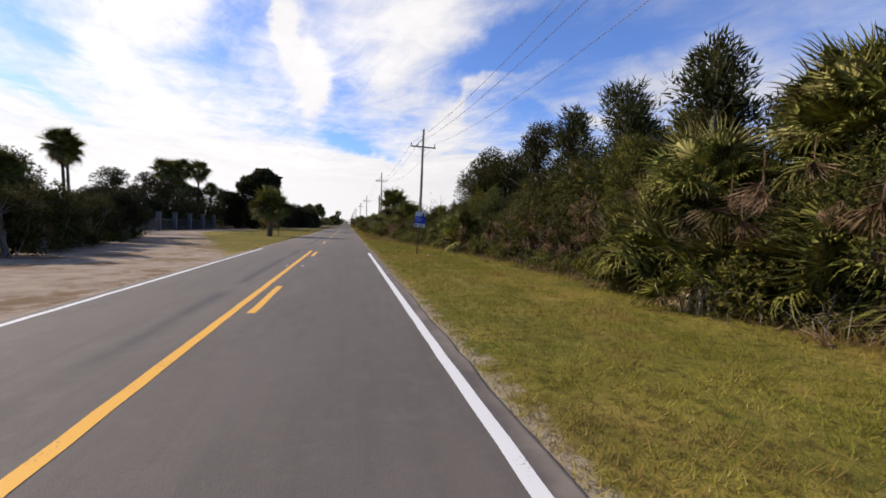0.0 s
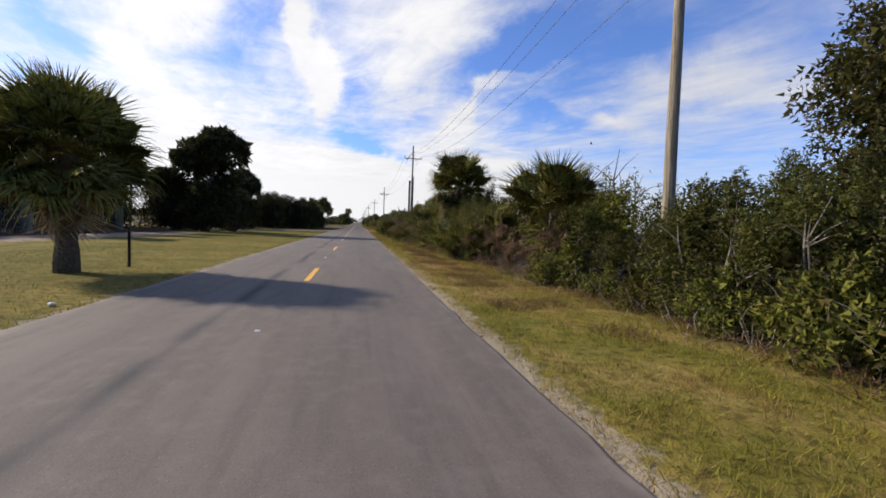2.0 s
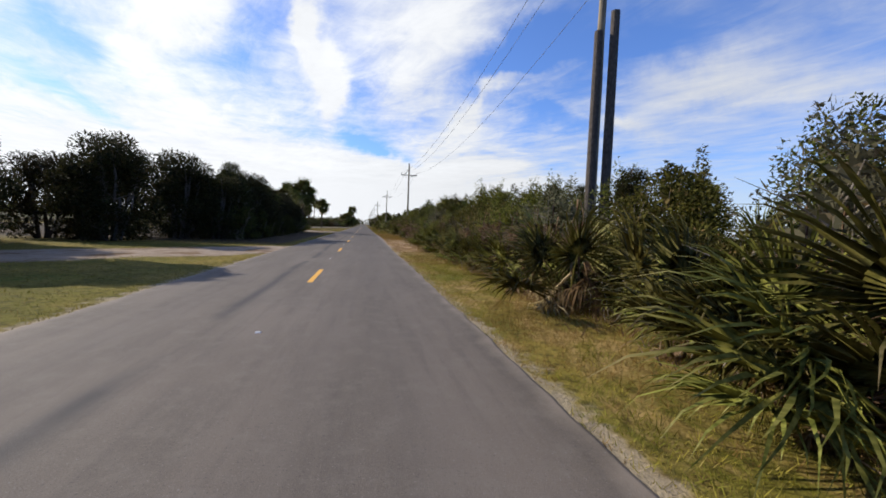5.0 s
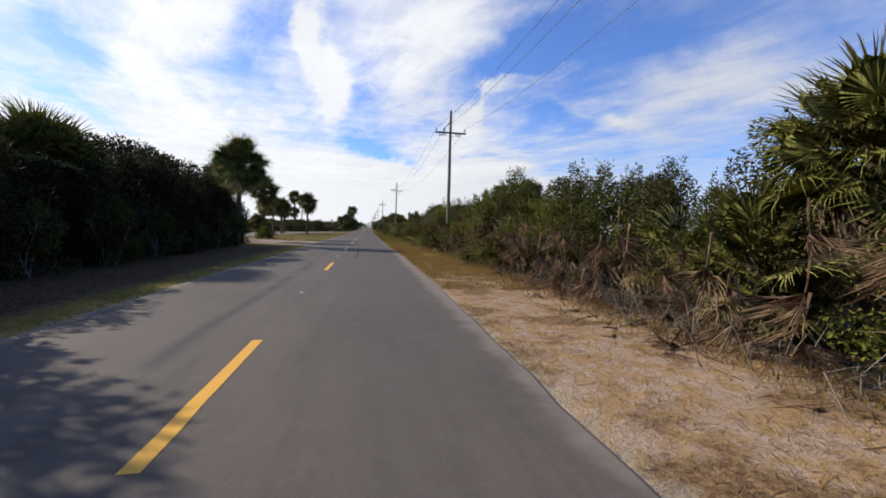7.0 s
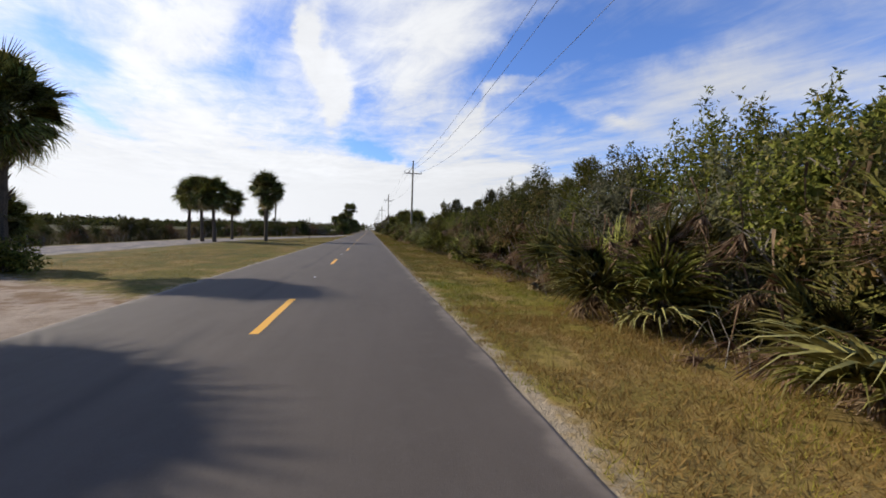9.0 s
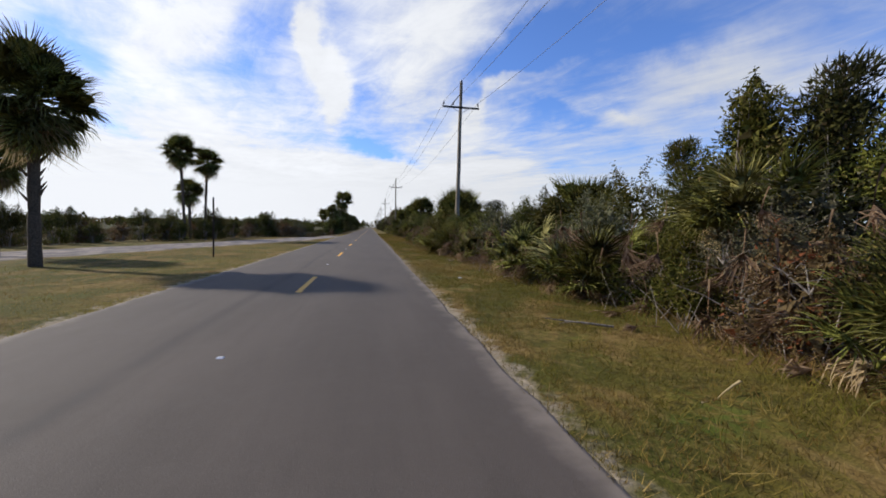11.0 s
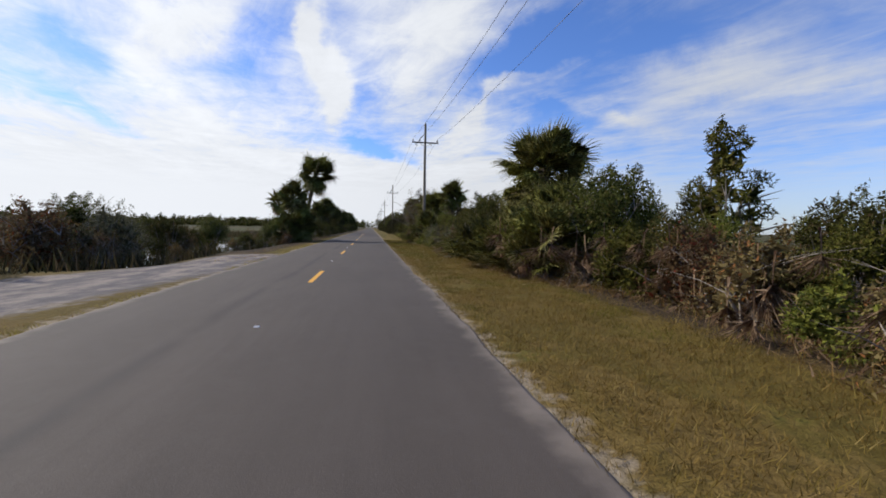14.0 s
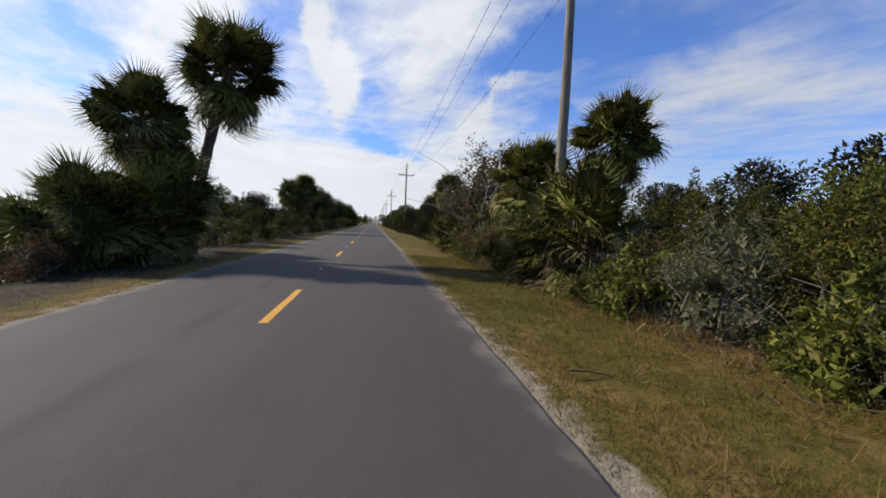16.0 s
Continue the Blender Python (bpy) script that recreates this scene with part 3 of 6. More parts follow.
ry = list(np.arange(-60, 290, 0.4)) + list(np.arange(290, 1400, 15.0))
rv, rf = [], []
for j, y in enumerate(ry):
    l, r = road_edge(y, -1), road_edge(y, 1)
    rv += [(l - 0.05, y, -0.08), (l, y, -0.006), (l + 0.04, y, 0.0), (r - 0.04, y, 0.0), (r, y, -0.006), (r + 0.05, y, -0.08)]
    if j:
        a, b = 6 * (j - 1), 6 * j
        rf += [(a + k, a + k + 1, b + k + 1, b + k) for k in range(5)]
rm = quick_mesh("road", rv, rf)
rm.materials.append(ASPHALT)
road = tagged(new("road", rm), "worn grey two-lane asphalt road with ragged edges", "road", kind="structure")


def stripe(name, x, y0, y1, width, mat, label):
    """A painted line laid on the road, its edges a little uneven."""
    bm = bmesh.new()
    n = max(2, int((y1 - y0) / 0.5))
    prev = None
    for i in range(n + 1):
        y = y0 + (y1 - y0) * i / n
        e = 0.012 * lump(x, y, 2.3, 3.0)
        a, b = bm.verts.new((x - width / 2 + e, y, 0.004)), bm.verts.new((x + width / 2 + e, y, 0.004))
        if prev:
            bm.faces.new((prev[0], prev[1], b, a))
        prev = (a, b)
    return tagged(new(name, from_bm(name, bm, mat)), label, "road marking", "road markings", "structure")


PITCH, DASH = 12.192, 3.05
for k in range(-4, 44):
    stripe("centre_dash", 0.0 if k >= 0 else 0.17, PITCH * k, PITCH * k + DASH, 0.135, YELLOW, "worn yellow centre line dash")
stripe("centre_line", -0.15, -58, -8.5, 0.135, YELLOW, "solid yellow no-passing line")
stripe("edge_line", 2.84, -58, -9.5, 0.13, WHITE, "white edge line on the hedge side")
stripe("edge_line", -2.86, -58, -7.3, 0.11, WHITE, "white edge line on the open side")


def road_stud(y, x=-0.05):
    t = thing("road_stud", pose(x, y, 0.0), "small white reflective road stud on the asphalt", "road stud", "road studs")
    bm = bmesh.new()
    v = [bm.verts.new(p) for p in ((-0.04, -0.035, 0), (0.04, -0.035, 0), (0.04, 0.035, 0), (-0.04, 0.035, 0), (-0.032, -0.014, 0.015), (0.032, -0.014, 0.015), (0.032, 0.014, 0.015), (-0.032, 0.014, 0.015))]
    for f in ((0, 1, 5, 4), (1, 2, 6, 5), (2, 3, 7, 6), (3, 0, 4, 7), (4, 5, 6, 7)):
        bm.faces.new([v[i] for i in f])
    part("base", bm, LITTER, t)
    return t


stud = road_stud(PITCH * -1 + 7.6 - 12.2 + 0.2, -0.32)
copy_thing(stud, pose(0.2, PITCH * -2 + 7.8, 0))
for k in range(0, 25):
    copy_thing(stud, pose(-0.06, PITCH * k + 7.2 + 0.4 * lump(k, 0, 1.7, 3), 0, 0, 0, 12 * lump(k, 2, 1.3, 3)))

bm = bmesh.new()
seal = [(0.69, 102.9), (0.82, 103.6), (0.9, 104.7), (0.93, 106.5), (0.9, 108.6), (0.84, 111.2), (0.83, 114.0), (0.9, 117.9)]
prev = None
for i in range(len(seal) * 6 - 5):
    a, b = seal[i // 6], seal[min(i // 6 + 1, len(seal) - 1)]
    f = (i % 6) / 6
    x, y = a[0] + (b[0] - a[0]) * f + 0.03 * lump(0, i, 0.5, 2), a[1] + (b[1] - a[1]) * f
    h = 0.032 + 0.015 * lump(i, 0, 0.6, 1)
    c = (bm.verts.new((x - h, y, 0.004)), bm.verts.new((x + h, y, 0.004)))
    if prev:
        bm.faces.new((prev[0], prev[1], c[1], c[0]))
    prev = c
tagged(new("tar_seal", from_bm("tar_seal", bm, TAR)), "black tar seal over a crack in the asphalt", "road crack", kind="structure")

bm = bmesh.new()
bmesh.ops.create_grid(bm, x_segments=1, y_segments=1, size=0.5, matrix=Matrix.Translation((-33.0, 245.0, -0.42)) @ Matrix.Diagonal((54.0, 80.0, 1, 1)))
tagged(new("water", from_bm("water", bm, WATER)), "still shallow marsh pond reflecting the sky", "water", kind="structure")
bm = bmesh.new()
bmesh.ops.create_grid(bm, x_segments=1, y_segments=1, size=0.5, matrix=Matrix.Translation((8.5, 85.7, -0.17)) @ Matrix.Diagonal((2.6, 4.4, 1, 1)))
tagged(new("water", from_bm("water", bm, WATER)), "small dark puddle under the hedge reflecting the sky", "water", kind="structure")
bm = bmesh.new()
bmesh.ops.create_grid(bm, x_segments=1, y_segments=1, size=0.5, matrix=Matrix.Translation((-42.0, 168.0, -0.42)) @ Matrix.Diagonal((36.0, 72.0, 1, 1)))
tagged(new("water", from_bm("water", bm, WATER)), "still shallow marsh water among the grass", "water", kind="structure")

# ---------------------------------------------------------------- plants: leaf clouds


def leaf_cloud(rng, blobs, count, length, width, rough=0.5, droop=0.0):
    """Small pointed leaves set thickly over the outsides of many lobes. Returns corners (n, 3, 3)."""
    blobs = np.asarray(blobs, float)
    area = blobs[:, 3] ** 2
    pick = rng.choice(len(blobs), count, p=area / area.sum())
    d = rng.normal(size=(count, 3))
    d /= np.linalg.norm(d, axis=1)[:, None]
    r = blobs[pick, 3] * (1.10 - 0.55 * rng.random(count) ** 2.0)
    pos = blobs[pick, :3] + d * r[:, None] * np.array((1, 1, 0.85))
    axis = d * (1 - rough) + rng.normal(size=(count, 3)) * rough
    axis[:, 2] -= droop
    axis /= np.linalg.norm(axis, axis=1)[:, None]
    side = np.cross(axis, d + 0.8 * rng.normal(size=(count, 3)))
    side /= np.linalg.norm(side, axis=1)[:, None] + 1e-9
    size = 0.55 + 0.9 * rng.random(count)
    L, W = (length * size)[:, None], (width * size)[:, None]
    return np.stack((pos - side * W / 2, pos + side * W / 2, pos + axis * L), axis=1)


def leaves_mesh(name, clouds, mat):
    q = np.concatenate(clouds)
    q = q[(q[:, :, 2] > -0.05).all(axis=1)]
    me = quick_mesh(name, q.reshape(-1, 3), np.arange(len(q) * 3).reshape(-1, 3))
    me.materials.append(mat)
    return me


def lobes(rng, rx, ry_, height, count, size, low=0.1):
    """Lobes of a rounded, uneven crown that starts near the ground."""
    out = []
    for i in range(count):
        a, h = rng.random() * 2 * math.pi, low + (1 - low) * rng.random() ** 0.8
        wide = math.sqrt(max(0.05, 1 - (max(0.0, h - 0.35) / 0.68) ** 2)) * (0.45 + 0.55 * rng.random() ** 0.5)
        s = size * (0.55 + 0.7 * rng.random())
        out.append((rx * wide * math.cos(a) * 0.8, ry_ * wide * math.sin(a) * 0.8, max(0.15, h * height - s * 0.8), s))
    return out


def stems(rng, targets, radius, spread=0.25, sides=5):
    """Crooked stems from the ground into the crown."""
    bm = bmesh.new()
    for x, y, z in targets:
        b = Vector((x * spread + 0.1 * rng.normal(), y * spread + 0.1 * rng.normal(), -0.05))
        t = Vector((x, y, z))
        mid1 = b.lerp(t, 0.35) + Vector((0.12 * rng.normal(), 0.12 * rng.normal(), 0.1))
        mid2 = b.lerp(t, 0.7) + Vector((0.15 * rng.normal(), 0.15 * rng.normal(), 0.1))
        k = radius * (0.6 + 0.6 * rng.random())
        tube(bm, (b, mid1, mid2, t), (k, 0.75 * k, 0.5 * k, 0.15 * k), sides)
        for j in range(2):
            e = mid2 + Vector((0.5 * rng.normal(), 0.5 * rng.normal(), 0.25 + 0.3 * rng.random()))
            tube(bm, (mid2, mid2.lerp(e, 0.5) + Vector((0, 0, 0.06)), e), (0.4 * k, 0.25 * k, 0.06 * k), 4)
    return bm


def make_shrub(seed, label, category, mat, rx, ry_, height, lobe_count, lobe_size, count, length, width, stem_mat=BARK, name="shrub", low=0.1, rough=0.5, droop=0.0, core=0.17, trunk=0.035, twigs=7, group="roadside shrubs"):
    rng = np.random.default_rng(seed)
    t = thing(name, pose(0, 0, -60), label, category, group)
    blobs = lobes(rng, rx, ry_, height, lobe_count, lobe_size, low)
    for b in sorted(blobs, key=lambda q: -q[2])[:max(4, lobe_count // 4) if height < 5.2 else 0]:      # shoots that stand out of the top
        n, sx, sy = 0.35 + 0.55 * rng.random(), 0.18 * rng.normal(), 0.18 * rng.normal()
        for j in range(5):
            u = (j + 1) / 5
            blobs.append((b[0] + sx * u * n, b[1] + sy * u * n, b[2] + b[3] * (0.7 + n * u * 1.6), b[3] * (0.42 - 0.28 * u)))
    inner = [(x * 0.66, y * 0.66, z * 0.85, s * 0.6) for x, y, z, s in blobs]
    clouds = [leaf_cloud(rng, blobs, count, length, width, rough, droop)]
    if core:
        clouds.append(leaf_cloud(rng, inner, int(count * 0.14), core, core * 0.6, 0.7))
    part("crown", leaves_mesh("crown", clouds, mat), mat, t)
    tips = [(b[0], b[1], b[2] + 0.3 * b[3]) for b in blobs[:twigs]]
    part("trunk", stems(rng, tips, trunk), stem_mat, t)
    return t


def make_cedar(seed, label, height, wide, count, mat, name="cedar_tree"):
    """A dark evergreen with upswept, pointed sprays."""
    rng = np.random.default_rng(seed)
    t = thing(name, pose(0, 0, -60), label, "tree", "roadside trees")
    bm = bmesh.new()
    tube(bm, ((0, 0, -0.1), (0.05, 0.02, height * 0.35), (-0.04, 0.05, height * 0.7), (0.02, 0, height * 0.97)), (0.13, 0.10, 0.06, 0.015), 8)
    quads = []
    for i in range(46):
        h = 0.08 + 0.9 * rng.random()
        a = rng.random() * 2 * math.pi
        reach = wide * (1 - h) ** 0.6 * (0.6 + 0.6 * rng.random())
        base = Vector((0, 0, h * height * 0.92))
        tip = base + Vector((reach * math.cos(a), reach * math.sin(a), 0.35 * reach + 0.25))
        tube(bm, (base, base.lerp(tip, 0.5) + Vector((0, 0, -0.05)), tip), (0.03, 0.018, 0.004), 4)
        spray = []
        for j in range(9):
            p = base.lerp(tip, 0.25 + 0.09 * j)
            spray.append((p.x + 0.08 * rng.normal(), p.y + 0.08 * rng.normal(), p.z + 0.05 * rng.normal(), 0.30 * (1.15 - 0.09 * j)))
        q = leaf_cloud(rng, spray, count // 46, 0.135, 0.042, 0.45)
        q[:, 2] += np.array((math.cos(a) * 0.05, math.sin(a) * 0.05, 0.07))
        quads.append(q)
    part("trunk", bm, BARK, t)
    part("crown", leaves_mesh("crown", quads, mat), mat, t)
    return t


# ---------------------------------------------------------------- plants: palms


def fan_mesh(name, seed, petiole, fan, blades, open_deg, sag, mat, fold=0.0, web=0.28, curl=0.0, ragged=0.0):
    """A fan palm frond along +x: a stalk and a pleated fan curling over, joined at its heart, with hanging tips."""
    rng = np.random.default_rng(seed)
    v, f = [], []
    for t, r in ((0, 0.034), (0.35, 0.022), (0.7, 0.016), (0.97, 0.012)):
        c = Vector((petiole * t, 0, -0.14 * petiole * t * t))
        v += [c + Vector((0, r, 0)), c + Vector((0, -r, 0)), c + Vector((0, 0, -r))]
    for i in range(3):
        for j in range(3):
            p, q = 3 * i + j, 3 * i + (j + 1) % 3
            f += [(p, q, q + 3), (p, q + 3, p + 3)]
    hub = len(v)
    v.append(Vector((petiole, 0, -0.14 * petiole)))
    f += [(9, 10, hub), (10, 11, hub), (11, 9, hub)]
    ring = len(v)
    spread = radians(open_deg)

    def over(p):
        """Bends the fan down along its midrib."""
        d = p - v[hub]
        return p + Vector((0, 0, -curl * (max(0.0, d.x) ** 2 + 0.5 * d.y ** 2) / fan))

    for j in range(blades + 1):
        u = -1 + 2 * j / blades
        a = spread * u
        r = fan * web * (0.8 + 0.4 * math.cos(a * 0.7))
        v.append(over(v[hub] + Vector((math.cos(a) * r, math.sin(a) * r, fold * abs(u) * r - 0.10 * sag * r + 0.035 * fan * (-1) ** j))))
    for i in range(blades):
        u = -1 + 2 * (i + 0.5) / blades
        a = spread * u + (0.03 + 0.25 * ragged) * rng.normal()
        length = fan * (0.84 + 0.16 * math.cos(a)) * (0.90 + 0.16 * rng.random() - 0.55 * ragged * rng.random())
        d = Vector((math.cos(a), math.sin(a), fold * abs(u) + (0.08 + 0.3 * ragged) * rng.normal())).normalized()
        droop = sag * (0.4 + 1.2 * rng.random()) * length
        s = Vector((-math.sin(a), math.cos(a), 0.5 * (-1) ** i)).normalized()
        m1 = over(v[hub] + d * length * 0.62 + Vector((0, 0, -0.14 * droop)))
        m2 = over(v[hub] + d * length * (0.84 - 0.10 * sag)) + Vector((0, 0, -0.50 * droop))
        tip = over(v[hub] + d * length * (1.0 - 0.30 * sag)) + Vector((0.0, 0.0, -1.15 * droop))
        k = len(v)
        w1 = min(0.020, 0.72 / blades) * fan * (1 - 0.4 * ragged)
        v.extend((m1 - s * w1, m1 + s * w1, m2 - s * w1 * 0.55, m2 + s * w1 * 0.55, tip))
        l, r = ring + i, ring + i + 1
        f += [(hub, l, r), (l, r, k + 1), (l, k + 1, k), (k, k + 1, k + 3), (k, k + 3, k + 2), (k + 2, k + 3, k + 4)]
    return fan_finish(name, np.array([tuple(p) for p in v]), f, petiole + fan, mat)


def fan_finish(name, co, faces, reach, mat, along=None):
    """The mesh of one or more fronds, with how far out along its leaf each corner lies."""
    me = quick_mesh(name, co, faces)
    at = me.attributes.new("along", "FLOAT", "POINT")
    at.data.foreach_set("value", (np.linalg.norm(co, axis=1) / reach if along is None else along).astype(np.float32))
    me.materials.append(mat)
    return me


def joined_fans(name, items, mat):
    """Many fronds as one mesh, for heads that stand far off."""
    cos, ixs, als, k = [], [], [], 0
    for me, m in items:
        n = len(me.vertices)
        co, ix, al = np.empty(n * 3, np.float32), np.empty(len(me.polygons) * 3, np.int32), np.empty(n, np.float32)
        me.vertices.foreach_get("co", co), me.polygons.foreach_get("vertices", ix), me.attributes["along"].data.foreach_get("value", al)
        a = np.array(m)
        cos.append(co.reshape(-1, 3) @ a[:3, :3].T + a[:3, 3]), ixs.append(ix.reshape(-1, 3) + k), als.append(al)
        k += n
    return fan_finish(name, np.concatenate(cos), np.concatenate(ixs), 1.0, mat, np.concatenate(als))


FANS = [fan_mesh("frond", 10 + i, 0.85, 0.96, 58, 150, s, FROND, fo, 0.40, cu) for i, (s, fo, cu) in enumerate(((0.08, 0.20, 0.03), (0.15, 0.14, 0.07), (0.25, 0.06, 0.14)))]
STIFF = [fan_mesh("frond", 50 + i, 0.92, 0.94, 58, 145, s, FROND, fo, 0.40, cu) for i, (s, fo, cu) in enumerate(((0.07, 0.26, 0.02), (0.14, 0.20, 0.06), (0.26, 0.08, 0.14)))]
HANGING = [fan_mesh("frond", 20 + i, 0.85, 0.96, 44, 132, 0.32, FROND, -0.25, 0.34, 0.10) for i in range(2)]
WITHERED = [fan_mesh("dead_frond", 30 + i, 0.70, 1.0, 34, 66, 0.75, DEAD, -0.8, 0.14, 0.25, 0.8) for i in range(3)]
DRYFAN = [fan_mesh("dead_frond", 60 + i, 0.80, 0.95, 40, 120, 0.45, DEAD, -0.2, 0.26, 0.18, 0.35) for i in range(2)]
SAWFAN = [fan_mesh("frond", 40 + i, 0.72, 0.70, 54, 134, 0.22, FROND, 0.12, 0.22, 0.08) for i in range(2)]


def palm_trunk(rng, height, radius, lean, boots):
    bm = bmesh.new()
    n = max(4, int(height / 0.35))
    pts, rad = [], []
    for i in range(n + 1):
        h = i / n
        pts.append((lean[0] * h ** 1.6, lean[1] * h ** 1.6, h * height - (0.1 if i == 0 else 0)))
        rad.append(radius * (1.25 - 0.3 * min(1, h * 3) + 0.07 * (i % 2)) * (1 + 0.05 * rng.normal()))
    tube(bm, pts, rad, 10)
    for i in range(boots):                                     # old leaf bases criss-crossing below the crown
        h = 0.35 + 0.65 * rng.random() if height > 2.5 else rng.random()
        a = rng.random() * 2 * math.pi
        base = Vector((lean[0] * h ** 1.6, lean[1] * h ** 1.6, h * height)) + Vector((math.cos(a), math.sin(a), 0)) * radius * 0.85
        out = Vector((math.cos(a), math.sin(a), 1.4)).normalized()
        tube(bm, (base, base + out * 0.16, base + out * (0.28 + 0.18 * rng.random())), (0.045, 0.035, 0.012), 4)
    return bm


def make_palm(seed, label, height, fronds, scale, dead, radius=0.16, lean=(0, 0), boots=24, low=-50, ring=0.0, stalks=0, fans=None, skirt=0.4, joined=False, group="cabbage palms", name="cabbage_palm"):
    """A fan palm: trunk with old boots, a head of live fronds, a skirt of dry ones."""
    rng = np.random.default_rng(seed)
    t = thing(name, pose(0, 0, -60), label, "palm tree", group)
    part("trunk", palm_trunk(rng, height, radius, lean, boots), PALM_BARK, t)
    if stalks:
        for i in range(stalks):                                # old stalks left bare on the trunk
            az, h = i * 137.508, height * (0.25 + 0.7 * rng.random())
            bm = bmesh.new()
            n = 0.7 + 0.6 * rng.random()
            tube(bm, ((0.1, 0, 0), (0.5 * n, 0.02, 0.08), (n, 0.0, -0.02)), (0.028, 0.02, 0.008), 4)
            part("old_stalk", bm, DEAD, t, "bare dry tan old stalk", at=Matrix.Translation((0, 0, h)) @ Euler((0, radians(-25 - 30 * rng.random()), radians(az))).to_matrix().to_4x4())
    top = Vector((lean[0], lean[1], height))
    live, dry_ = [], []
    for i in range(fronds):
        h = (i + 0.5) / fronds
        el = 84 + (low - 84) * h ** 0.85 + 9 * rng.normal()
        az = i * 137.508 + 14 * rng.normal()
        me = HANGING[i % 2] if el < -22 else (fans or FANS)[int(min(2, max(0, (62 - el) / 26)))]
        live.append((me, Matrix.Translation(top - Vector((0, 0, (0.1 + ring * h)))) @ Euler((radians(30 * rng.normal()), radians(-el), radians(az))).to_matrix().to_4x4() @ Matrix.Scale(scale * (0.80 + 0.34 * rng.random()), 4)))
    for i in range(dead):
        el, az = -26 - 56 * rng.random() ** 0.8, i * 137.508 + 40 * rng.random()
        dry_.append((DRYFAN[i % 2] if i % 3 and el > -62 else WITHERED[i % 3], Matrix.Translation(top - Vector((0, 0, 0.2 + (skirt + ring) * rng.random()))) @ Euler((radians(30 * rng.normal()), radians(-el), radians(az))).to_matrix().to_4x4() @ Matrix.Scale(scale * (0.7 + 0.4 * rng.random()), 4)))
    if joined:
        tagged(part("crown", joined_fans("crown", live, FROND), FROND, t), kind="stuff")
        tagged(part("dead_skirt", joined_fans("dead_skirt", dry_, DEAD), DEAD, t, "dry tan hanging fronds"), kind="stuff")
    else:
        for me, m in live:
            part("frond", me, FROND, t, at=m)
        for me, m in dry_:
            part("dead_frond", me, DEAD, t, "dry tan hanging frond", at=m)
    return t


def make_palmetto(seed, label, fronds, scale, dead=6, joined=False):
    rng = np.random.default_rng(seed)
    t = thing("saw_palmetto", pose(0, 0, -60), label, "palmetto", "palmetto thicket")
    bm = bmesh.new()
    tube(bm, ((0, 0, -0.05), (0.15, 0.05, 0.12), (0.35, 0.1, 0.22)), (0.09, 0.08, 0.06), 7)
    part("trunk", bm, PALM_BARK, t)
    live, dry_ = [], []
    for i in range(fronds):
        el, az = 18 + 58 * rng.random(), i * 137.508 + 20 * rng.normal()
        live.append((SAWFAN[i % 2], Matrix.Translation((0.25 * rng.normal(), 0.25 * rng.normal(), 0.1)) @ Euler((radians(25 * rng.normal()), radians(-el), radians(az))).to_matrix().to_4x4() @ Matrix.Scale(scale * (0.75 + 0.5 * rng.random()), 4)))
    for i in range(dead):
        dry_.append((WITHERED[i % 3], Matrix.Translation((0.2 * rng.normal(), 0.2 * rng.normal(), 0.3 + 0.6 * rng.random())) @ Euler((0, radians(5 + 50 * rng.random()), radians(i * 130 + 60 * rng.random()))).to_matrix().to_4x4() @ Matrix.Scale(scale * 0.62, 4)))
    if joined:
        tagged(part("crown", joined_fans("crown", live, FROND), FROND, t), kind="stuff")
        tagged(part("dead_skirt", joined_fans("dead_skirt", dry_, DEAD), DEAD, t, "dry tan fronds"), kind="stuff")
    else:
        for me, m in live:
            part("frond", me, FROND, t, at=m)
        for me, m in dry_:
            part("dead_frond", me, DEAD, t, "dry tan frond", at=m)
    return t


